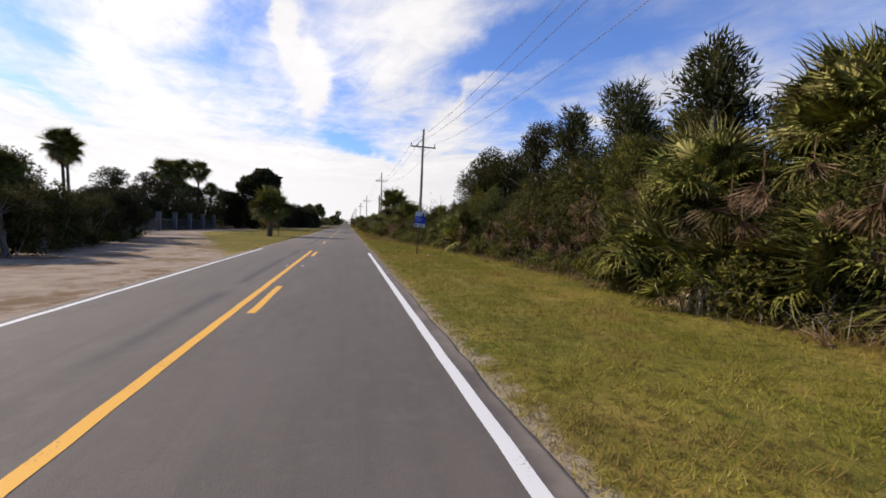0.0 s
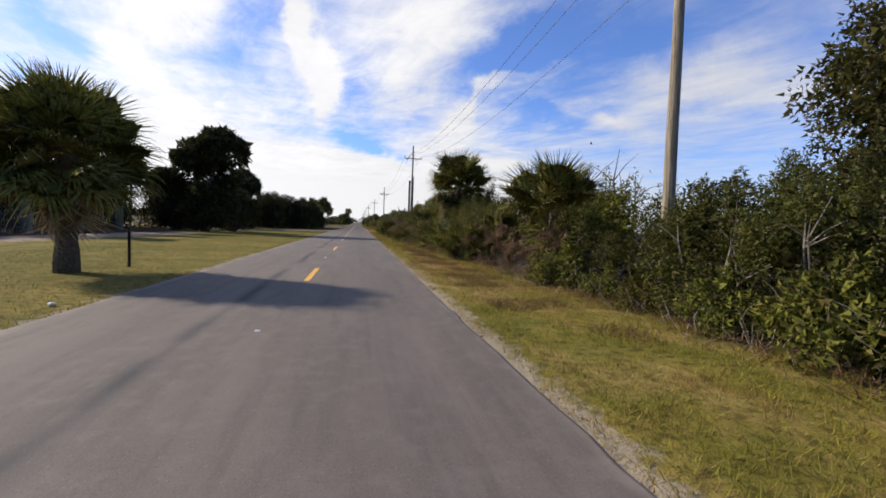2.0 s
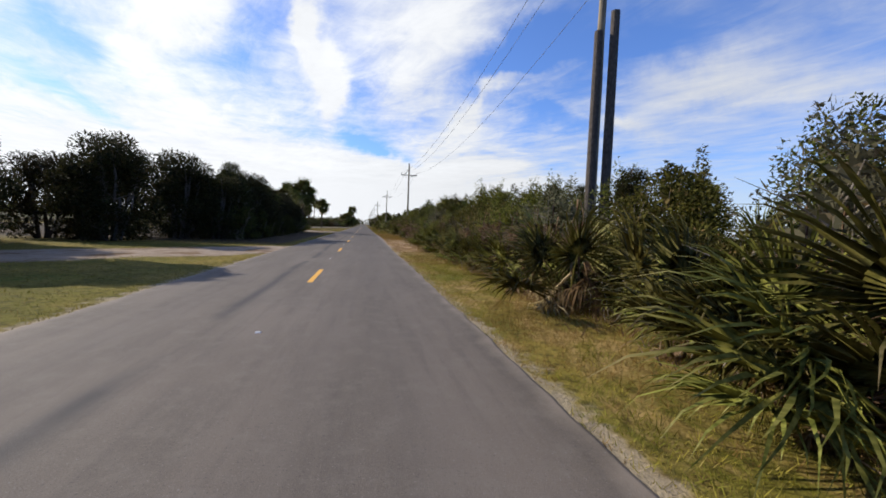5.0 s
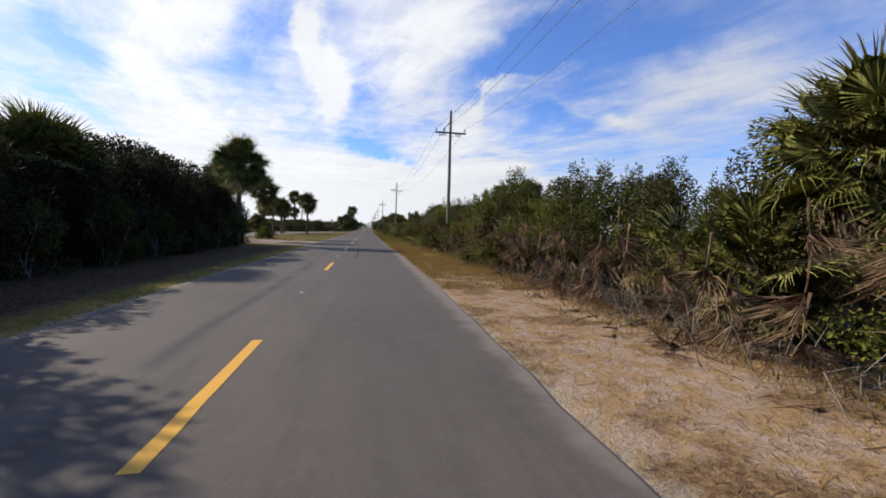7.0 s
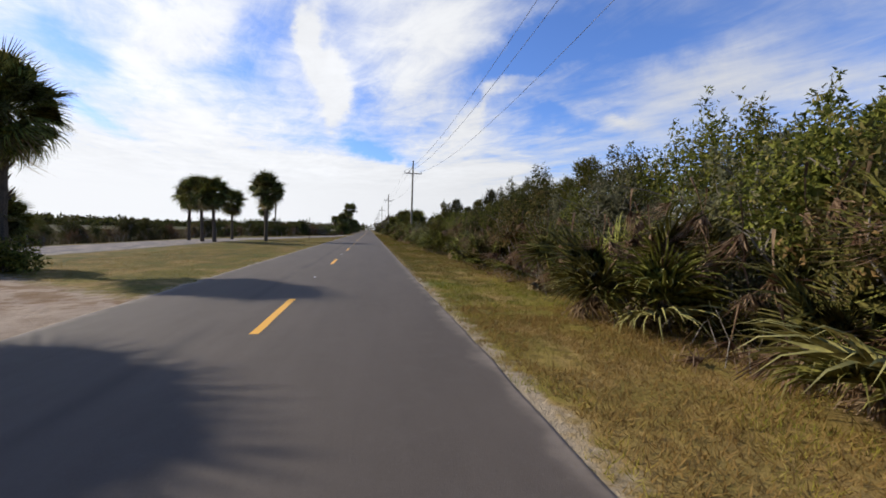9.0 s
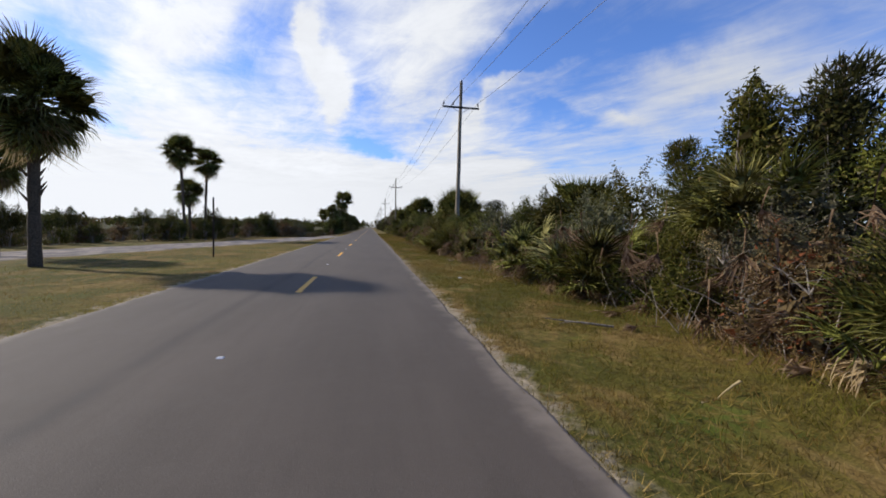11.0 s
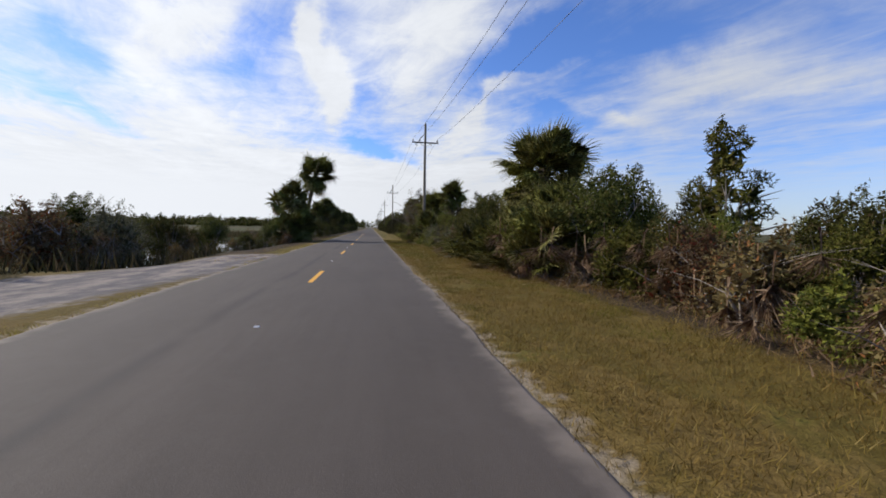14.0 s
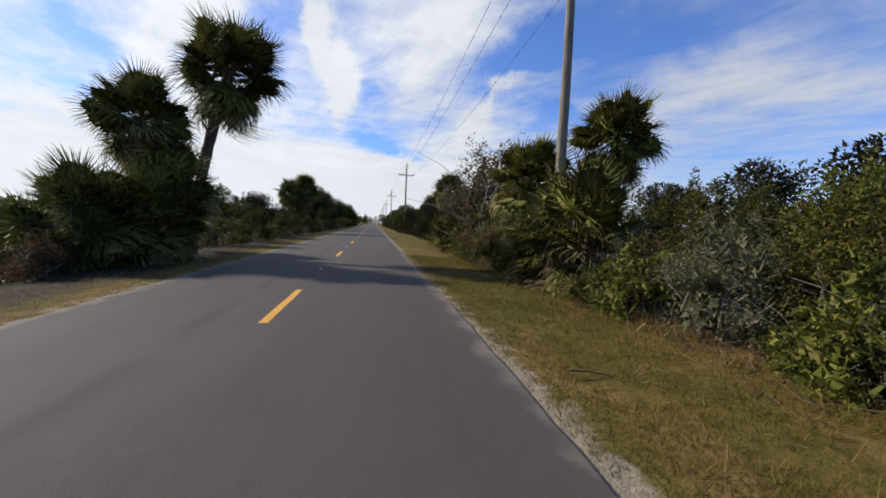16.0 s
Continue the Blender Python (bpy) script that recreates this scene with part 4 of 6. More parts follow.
def make_vined(seed, label):
    """A tall leaning tree smothered in vines: a domed head that hangs over in curtains, and a draped column below."""
    rng = np.random.default_rng(seed)
    t = thing("vine_covered_tree", pose(0, 0, -60), label, "tree", "shade trees")
    bm = bmesh.new()
    tube(bm, ((0, 0, -0.1), (0.1, 0.1, 3.0), (0.5, 0.0, 6.0), (1.2, 0.1, 9.0)), (0.34, 0.27, 0.2, 0.08), 9)
    tube(bm, ((-0.5, 0.3, -0.1), (-0.8, 0.2, 3.0), (-1.3, 0.0, 6.2)), (0.2, 0.16, 0.06), 8)
    part("trunk", bm, ARM_WOOD, t)
    blobs = []
    for k in range(70):                                        # the column
        h, a, r = 0.5 + 7.2 * rng.random(), 2 * math.pi * rng.random(), 0.6 + 1.4 * rng.random() ** 0.5
        blobs.append((0.05 * h + r * math.cos(a), r * math.sin(a), h, 0.65 + 0.35 * rng.random()))
    dome = []
    for cx, cz, rx, rz, n in ((1.25, 8.6, 2.2, 1.5, 46), (-0.9, 7.4, 1.9, 1.4, 28)):
        for k in range(n):
            a, u = 2 * math.pi * rng.random(), rng.random()
            w_ = math.sqrt(1 - 0.9 * u * u)
            dome.append((cx + rx * w_ * math.cos(a) * (0.6 + 0.4 * rng.random()), rx * w_ * math.sin(a) * (0.6 + 0.4 * rng.random()), cz + rz * u, 0.4 + 0.32 * rng.random()))
        for k in range(34):                                    # curtains hanging from its rim
            a, n_ = 2 * math.pi * rng.random(), 0.8 + 1.9 * rng.random()
            for j in range(7):
                blobs.append((cx + rx * 1.08 * math.cos(a) + 0.05 * rng.normal(), rx * 1.08 * math.sin(a) + 0.05 * rng.normal(), cz + 0.3 - n_ * j / 6, 0.34 - 0.035 * j))
    part("crown", leaves_mesh("crown", [leaf_cloud(rng, blobs + dome, 30000, 0.27, 0.12, 0.5, 0.8), leaf_cloud(rng, blobs + dome, 4500, 0.5, 0.34, 0.7)], SHADED_LEAF), SHADED_LEAF, t)
    return t


used = set()


def plant(kind, x, y, scale=1.0, turn=0.0, z=None, tilt=0.0, squash=1.0):
    """Sets the first of a kind, then copies of it."""
    at = pose(x, y, ground_z(x, y) - 0.02 if z is None else z, tilt, 0, turn) @ Matrix.Diagonal((scale, scale, scale * squash, 1))
    if kind.name not in used:
        used.add(kind.name)
        kind.matrix_basis = at
        return kind
    keep = kind.matrix_basis.copy()
    kind.matrix_basis = Matrix()
    ob = copy_thing(kind, at)
    ob.matrix_basis = at
    kind.matrix_basis = keep
    return ob

# ---------------------------------------------------------------- utility poles and lines


def make_pole(height, lean_deg, label, hangers=0):
    """A wooden pole with one cross-arm, V braces, pin insulators and a diagonal brace at its top."""
    t = thing("utility_pole", pose(0, 0, 0), label, "utility pole", "utility poles")
    bm = bmesh.new()
    zs = np.linspace(-0.3, height, 9)
    tube(bm, [(0.012 * math.sin(z * 1.3), 0.01 * math.cos(z), z) for z in zs], [0.165 - 0.062 * i / 8 for i in range(9)], 14)
    part("pole", bm, POLE_WOOD, t)
    arm = height - 1.85
    bm = bmesh.new()
    box(bm, (2.62, 0.10, 0.12), Matrix.Translation((0, -0.15, arm)), 0.01)
    part("crossarm", bm, ARM_WOOD, t, "dark weathered wooden cross-arm")
    for s in (-1, 1):
        bm = bmesh.new()
        tube(bm, ((s * 0.62, -0.20, arm - 0.05), (0.0, -0.19, arm - 0.42)), 0.018, 6)
        part("brace", bm, STEEL, t)
    bm = bmesh.new()
    tube(bm, ((-0.72, -0.16, arm + 0.06), (-0.02, -0.12, arm + 0.98)), 0.035, 6)
    part("diagonal_brace", bm, ARM_WOOD, t)
    for x, z in ((-1.22, arm + 0.06), (-0.55, arm + 0.06), (1.22, arm + 0.06)):
        bm = bmesh.new()
        prof = ((0.014, 0.0), (0.014, 0.10), (0.062, 0.10), (0.068, 0.15), (0.042, 0.17), (0.054, 0.21), (0.032, 0.24), (0.036, 0.29), (0.016, 0.31))
        tube(bm, [(x, -0.15, z + h) for r, h in prof], [r for r, h in prof], 10)
        part("insulator", bm, PORCELAIN, t, "dark ribbed pin insulator")
    bm = bmesh.new()
    tube(bm, [(0, 0, height + h) for h in (-0.02, 0.05, 0.12)], [0.09, 0.06, 0.02], 8)
    part("pole_cap", bm, STEEL, t)
    for i in range(hangers):
        x = (-0.98 + 0.14 * i) if i < hangers // 2 + hangers % 2 else (0.42 + 0.13 * (i - hangers // 2))
        bm = bmesh.new()
        prof = ((0.012, 0.0), (0.035, -0.05), (0.02, -0.09), (0.035, -0.13), (0.02, -0.17), (0.035, -0.21), (0.012, -0.27))
        tube(bm, [(x - 0.15 * h, -0.15, arm - 0.06 + h) for r, h in prof], [r for r, h in prof], 7)
        part("hanging_insulator", bm, PORCELAIN, t)
    t.rotation_euler = (radians(-2.5) if lean_deg > 1 else 0, radians(lean_deg), 0)
    return t


# base x, y, height, lean
POLES = [(9.3, -42.0, 11.6, 0.0, 0), (8.92, 10.25, 11.5, 1.2, 0), (9.05, 63.2, 13.3, 0.0, 4), (8.2, 117.35, 11.6, 0.0, 8), (7.7, 177.4, 11.9, 0.8, 0), (6.85, 236.7, 11.9, 0.0, 3),
         (6.7, 296.0, 11.7, 0.0, 0), (6.6, 354.0, 11.8, 0.0, 0), (6.7, 412.0, 11.6, 0.0, 0), (6.8, 470.0, 11.8, 0.0, 0), (6.7, 530.0, 11.8, 0.0, 0)]
pins = []
for x, y, h, lean, hangers in POLES:
    p = make_pole(h, lean, "weathered wooden utility pole standing in the hedge", hangers)
    p.location = (x, y, ground_z(x, y))
    dx_ = math.tan(radians(lean)) * (h - 1.6)
    pins.append([(x + dx_ + o, y - 0.15 + (0.42 if lean > 1 else 0.0), ground_z(x, y) + h - 1.85 + 0.37) for o in (-1.22, -0.55, 1.22)])
SAGS = (1.5, 1.5, 1.8, 1.6, 1.1, 0.85)                       # how far each span hangs
for k, (a, b) in enumerate(zip(pins, pins[1:])):
    for p, q in zip(a, b):
        p, q = Vector(p), Vector(q)
        bm = bmesh.new()
        tube(bm, [p.lerp(q, i / 14) - Vector((0, 0, SAGS[min(k, 5)] * 4 * (i / 14) * (1 - i / 14))) for i in range(15)], 0.011, 5)
        tagged(new("power_line", from_bm("power_line", bm, WIRE)), "thin aluminium power line hung between wooden poles", "power line", "power lines")

for x, y, h in ((8.62, 62.6, 8.1), (9.05, 62.4, 8.7)):          # two cut-off old poles beside one that still stands
    t = thing("pole_stub", pose(x, y, ground_z(x, y)), "dark cut-off old pole beside a utility pole", "pole stub", "pole stubs")
    bm = bmesh.new()
    tube(bm, [(0, 0, z) for z in np.linspace(-0.2, h, 7)], [0.17 - 0.03 * i / 6 for i in range(7)], 12)
    part("post", bm, ARM_WOOD, t)

# ---------------------------------------------------------------- roadside sign, marker posts, fence


def make_sign():
    t = thing("road_sign", pose(5.42, -9.45, ground_z(5.42, -9.45)) @ pose(0, 0, 0, 0, 4.0, 6.0), "blue and white sign with palm emblem on a rusted post", "road sign")
    bm = bmesh.new()
    for s in (-1, 1):                                             # U-channel post
        box(bm, (0.008, 0.035, 1.75), Matrix.Translation((s * 0.026, 0, 0.78)))
    box(bm, (0.06, 0.006, 1.75), Matrix.Translation((0, 0.018, 0.78)))
    part("post", bm, RUSTY, t, "rusted steel channel post")
    bm = bmesh.new()
    box(bm, (0.60, 0.006, 0.84), Matrix.Translation((0.02, -0.03, 1.92)), 0.002)
    panel = part("panel", bm, SIGN_WHITE, t, "white painted aluminium panel")
    bm = bmesh.new()
    box(bm, (0.598, 0.003, 0.40), Matrix.Translation((0.02, -0.0355, 1.90)))
    part("blue_field", bm, SIGN_BLUE, panel, "plain blue field")
    bm = bmesh.new()
    for k in range(7):                                            # palm leaf emblem
        a = radians(120 + 24 * k)
        c = Vector((0.24, -0.039, 2.12))
        d = Vector((math.cos(a), 0, math.sin(a)))
        s = Vector((-math.sin(a), 0, math.cos(a)))
        v = [bm.verts.new(q) for q in (c, c + d * 0.12 + s * 0.022, c + d * 0.24 - Vector((0, 0, 0.02)), c + d * 0.12 - s * 0.022)]
        bm.faces.new(v)
    bmesh.ops.solidify(bm, geom=bm.faces[:], thickness=0.002)
    part("palm_emblem", bm, SIGN_TEAL, panel)
    for x, z, wd, h, mat in ((-0.12, 2.02, 0.22, 0.035, SIGN_PALE), (-0.05, 1.92, 0.34, 0.05, SIGN_PALE), (-0.08, 1.82, 0.28, 0.035, SIGN_PALE),
                             (-0.20, 1.60, 0.09, 0.14, SIGN_BLUE), (0.03, 1.64, 0.07, 0.05, SIGN_TEAL), (0.15, 1.64, 0.09, 0.04, SIGN_TEAL), (0.09, 1.56, 0.25, 0.05, SIGN_TEAL)):
        bm = bmesh.new()
        box(bm, (wd, 0.003, h), Matrix.Translation((x, -0.0395 if z > 1.71 else -0.0355, z)))
        part("lettering_bar", bm, mat, panel)
    return t


make_sign()


def marker_post(x, y, height, label, tilt=0.0):
    t = thing("marker_post", pose(x, y, ground_z(x, y)) @ pose(0, 0, 0, 0, tilt, 0), label, "marker post", "marker posts")
    bm = bmesh.new()
    for s in (-1, 1):
        box(bm, (0.010, 0.04, height + 0.2), Matrix.Translation((s * 0.03, 0, height / 2 - 0.1)))
    box(bm, (0.07, 0.008, height + 0.2), Matrix.Translation((0, 0.02, height / 2 - 0.1)))
    part("post", bm, RUSTY, t)
    bm = bmesh.new()
    box(bm, (0.075, 0.012, 0.10), Matrix.Translation((0, -0.012, height - 0.06)), 0.004)
    part("cap_plate", bm, STEEL, t)


marker_post(-5.45, 15.2, 1.3, "short rusted steel post on the grass beside a palm")
marker_post(-5.95, 170.4, 2.9, "tall rusted steel post on the grass verge", 0.6)


def make_fence():
    """Pillars of a closed yard with pickets between the first ones."""
    t = thing("fence", pose(-20.0, 0, -0.02), "grey pillared yard fence with pale pickets", "fence")
    ys_ = (10.5, 16.8, 23.3, 28.0, 33.2, 38.5, 44.0)
    for y in ys_:
        bm = bmesh.new()
        box(bm, (0.42, 0.42, 2.15), Matrix.Translation((0, y, 1.05)), 0.02)
        box(bm, (0.52, 0.52, 0.10), Matrix.Translation((0, y, 2.17)), 0.02)
        part("post", bm, CONCRETE, t, "square grey concrete pillar")
    for a, b in zip(ys_, ys_[1:]):
        for z in (0.35, 1.25):
            bm = bmesh.new()
            box(bm, (0.05, b - a - 0.42, 0.06), Matrix.Translation((0, (a + b) / 2, z)), 0.005)
            part("rail", bm, CONCRETE if b < 24 else ROOFING, t)
        n = int((b - a - 0.5) / 0.22)
        for i in range(n):
            y = a + 0.3 + (b - a - 0.6) * i / (n - 1)
            bm = bmesh.new()
            box(bm, (0.022, 0.07, 1.42), Matrix.Translation((-0.045, y, 0.76)), 0.004)
            part("picket", bm, CONCRETE if b < 24 else ROOFING, t)
    return t


make_fence()


def make_shed():
    t = thing("shed", pose(-27.5, 22.0, -0.05, 0, 0, 8), "low dark shed with an overhanging flat roof behind the fence", "shed")
    bm = bmesh.new()
    box(bm, (5.0, 4.0, 2.3), Matrix.Translation((0, 0, 1.15)), 0.02)
    part("wall", bm, ROOFING, t)
    bm = bmesh.new()
    box(bm, (6.0, 5.0, 0.22), Matrix.Translation((0, 0, 2.42)) @ pose(0, 0, 0, 2, 3, 0), 0.03)
    part("roof", bm, RUSTY, t)
    bm = bmesh.new()
    box(bm, (0.9, 0.06, 2.0), Matrix.Translation((1.2, -2.02, 1.0)), 0.01)
    part("door", bm, CONCRETE, t)


make_shed()


def street_lamp(x, y, h):
    t = thing("street_lamp", pose(x, y, ground_z(x, y)), "slim grey street lamp behind dark trees", "street lamp")
    bm = bmesh.new()
    tube(bm, ((0, 0, -0.2), (0, 0, h * 0.5), (0, 0, h)), (0.10, 0.08, 0.06), 8)
    part("pole", bm, STEEL, t)
    bm = bmesh.new()
    tube(bm, ((0, 0, h - 0.05), (-0.5, 0, h + 0.1), (-1.0, 0, h + 0.12)), 0.035, 6)
    part("arm", bm, STEEL, t)
    bm = bmesh.new()
    box(bm, (0.55, 0.22, 0.12), Matrix.Translation((-1.2, 0, h + 0.1)), 0.03)
    part("lamp_head", bm, STEEL, t)


street_lamp(-31.6, 86.9, 9.4)

# ---------------------------------------------------------------- plants: kinds
rng0 = np.random.default_rng(7)
SH_GREEN = make_shrub(1, "dense green broadleaf shrub in the roadside hedge", "shrub", GREEN, 1.7, 1.7, 3.0, 30, 0.42, 8600, 0.072, 0.039, name="broadleaf_shrub", low=0.17, twigs=10)
SH_DARK = make_shrub(2, "dark green wax myrtle in the roadside hedge", "shrub", DARK, 1.6, 1.7, 3.2, 30, 0.40, 7600, 0.088, 0.037, name="wax_myrtle", low=0.17, twigs=9)
SH_LIME = make_shrub(3, "yellow-green leafy shrub in the roadside hedge", "shrub", LIME, 1.6, 1.6, 2.6, 28, 0.38, 7600, 0.066, 0.034, name="leafy_shrub", low=0.17, twigs=9)
SH_SILVER = make_shrub(4, "grey-green saltbush with pale twigs", "shrub", SILVER, 1.4, 1.4, 2.6, 28, 0.44, 5600, 0.072, 0.027, twigs=16, core=0.2, name="saltbush")
SH_RUST = make_shrub(5, "russet vine tangle over low brush", "shrub", RUST, 1.2, 1.3, 1.6, 20, 0.38, 2800, 0.070, 0.036, twigs=14, core=0.2, name="vine_tangle")
SH_TWIG = make_shrub(6, "half-bare brown brush with grey twigs", "shrub", RUST, 1.3, 1.3, 2.2, 20, 0.35, 2400, 0.060, 0.024, twigs=18, core=0.0, trunk=0.024, name="brush")
SH_LOW = make_shrub(7, "low weedy green shrub at the hedge foot", "shrub", GREEN, 1.0, 1.1, 1.1, 16, 0.32, 2600, 0.10, 0.05, core=0.18, trunk=0.013, name="low_shrub")
BACK = make_shrub(15, "tall dark shrub at the back of the hedge", "shrub", DARK, 1.7, 1.7, 3.2, 34, 0.44, 6400, 0.078, 0.036, name="back_shrub", twigs=5)
BACK_B = make_shrub(16, "tall green shrub at the back of the hedge", "shrub", GREEN, 1.7, 1.8, 3.2, 32, 0.46, 6400, 0.078, 0.038, name="back_shrub", twigs=5)
OAK = make_shrub(8, "broad dense dark oak rising over the hedge", "tree", DARK, 4.6, 4.6, 8.4, 110, 1.0, 40000, 0.15, 0.085, name="oak_tree", low=0.18, core=0.35, trunk=0.16, twigs=16, group="roadside trees", stem_mat=ARM_WOOD)
WOOD = make_shrub(9, "dark dense tree in shade", "tree", SHADED_LEAF, 2.9, 2.9, 6.4, 64, 0.72, 9000, 0.19, 0.09, name="shade_tree", low=0.05, core=0.28, trunk=0.12, twigs=12, group="shade trees", stem_mat=ARM_WOOD)
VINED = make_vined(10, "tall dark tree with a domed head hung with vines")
THICKET = make_shrub(17, "dark thicket tree closing the hedge behind", "tree", SHADED_LEAF, 2.9, 2.9, 6.4, 54, 0.80, 8000, 0.19, 0.10, name="thicket_tree", low=0.03, core=0.22, trunk=0.1, twigs=6, group="thicket trees", stem_mat=ARM_WOOD)
SLIM = make_shrub(11, "slender green bay tree above the hedge", "tree", GREEN, 1.25, 1.25, 4.6, 30, 0.30, 4200, 0.11, 0.042, name="bay_tree", rough=0.7, low=0.3, core=0.25, trunk=0.06, twigs=12, group="roadside trees")
CEDAR = make_cedar(12, "dark green red cedar with pointed sprays", 5.4, 1.9, 7600, CEDAR_LEAF)
CEDAR_L = make_cedar(13, "olive green red cedar with ragged top", 5.4, 2.1, 7600, GREEN)
BARE = make_shrub(14, "leafless grey dead shrub", "shrub", RUST, 1.3, 1.3, 2.6, 16, 0.5, 40, 0.06, 0.03, twigs=16, core=0.0, name="bare_shrub", trunk=0.03)

PALM_TALL = make_palm(21, "tall slim cabbage palm with a small round head", 8.8, 50, 1.10, 10, 0.13, (0.3, 0.1), 10, low=-62, joined=True)
PALM_MID = make_palm(22, "cabbage palm with a full rounded head", 5.4, 60, 1.16, 8, 0.16, (0.15, -0.1), 26, low=-66)
PALM_FAR = make_palm(27, "cabbage palm with a rounded head beside the marsh", 5.4, 62, 1.18, 10, 0.16, (-0.2, 0.1), 20, low=-66, joined=True)
PALM_SHORT = make_palm(23, "short thick cabbage palm with a dense hanging head", 3.0, 64, 1.06, 10, 0.20, (0.0, 0.0), 30, low=-34, ring=0.4)
PALM_YOUNG = make_palm(24, "young cabbage palm with wide fans and bare old stalks", 2.1, 36, 1.28, 14, 0.26, (0.0, 0.0), 46, low=-16, ring=0.3, stalks=8, fans=STIFF, skirt=0.9)
PALM_SKIRT = make_palm(25, "cabbage palm with a long skirt of dry tan fronds", 4.0, 50, 1.26, 56, 0.20, (0.1, 0.0), 30, low=-34, ring=0.25, skirt=1.0)
PALM_DROOP = make_palm(28, "low cabbage palm with drooping fans to the ground", 1.5, 32, 1.16, 26, 0.22, (0.0, 0.0), 30, low=-40, ring=0.3, skirt=0.6)
PALM_LEAN = make_palm(26, "leaning cabbage palm at the marsh edge", 6.1, 54, 1.14, 8, 0.16, (1.0, 0.3), 14, low=-62)
PALMETTO = make_palmetto(31, "clump of green saw palmetto fans at the hedge foot", 15, 1.0)
PALMETTO_B = make_palmetto(32, "clump of saw palmetto with dry and green fans", 18, 1.25, 12, True)
PALMETTO_C = make_palmetto(33, "saw palmetto clump half of dry tan fans", 11, 1.15, 18, True)

# ---------------------------------------------------------------- hedge on the pole side
PROFILE = ((-50, 6.3), (-27, 6.4), (-18, 6.3), (-13, 6.1), (-9, 4.2), (-1, 4.4), (5, 3.7), (10, 3.2), (14, 3.6), (18, 3.9), (25, 3.3), (31, 3.6), (38, 3.9), (47, 4.2),
           (56, 3.8), (66, 3.9), (80, 4.0), (88, 3.4), (97, 3.9), (106, 4.9), (109, 4.6), (114, 3.4), (121, 4.7), (128, 4.4), (136, 4.6), (146, 4.2), (154, 4.0), (158, 3.5),
           (168, 3.2), (172, 2.5), (178, 3.6), (186, 4.1), (190, 2.6), (196, 2.7), (200, 2.5), (206, 3.0), (219, 3.5), (226, 2.8), (232, 2.7), (237, 3.2), (246, 4.2), (262, 4.8), (420, 4.8))


def hedge_top(y):
    return float(np.interp(y, [p[0] for p in PROFILE], [p[1] for p in PROFILE]))


def hedge_front(y):
    """How far from the centre line the hedge's foot stands."""
    x = np.interp(y, (-40, -12, -4, 4, 20, 36, 44, 70, 90, 98, 125, 156, 164, 186, 196, 203, 208, 240, 420), (9.2, 9.2, 8.4, 6.9, 6.6, 5.6, 5.4, 5.8, 6.3, 6.6, 6.6, 6.9, 6.4, 5.7, 6.4, 8.4, 6.8, 6.4, 5.4))
    return float(x) + 0.35 * lump(0, y, 0.21, 17.0)


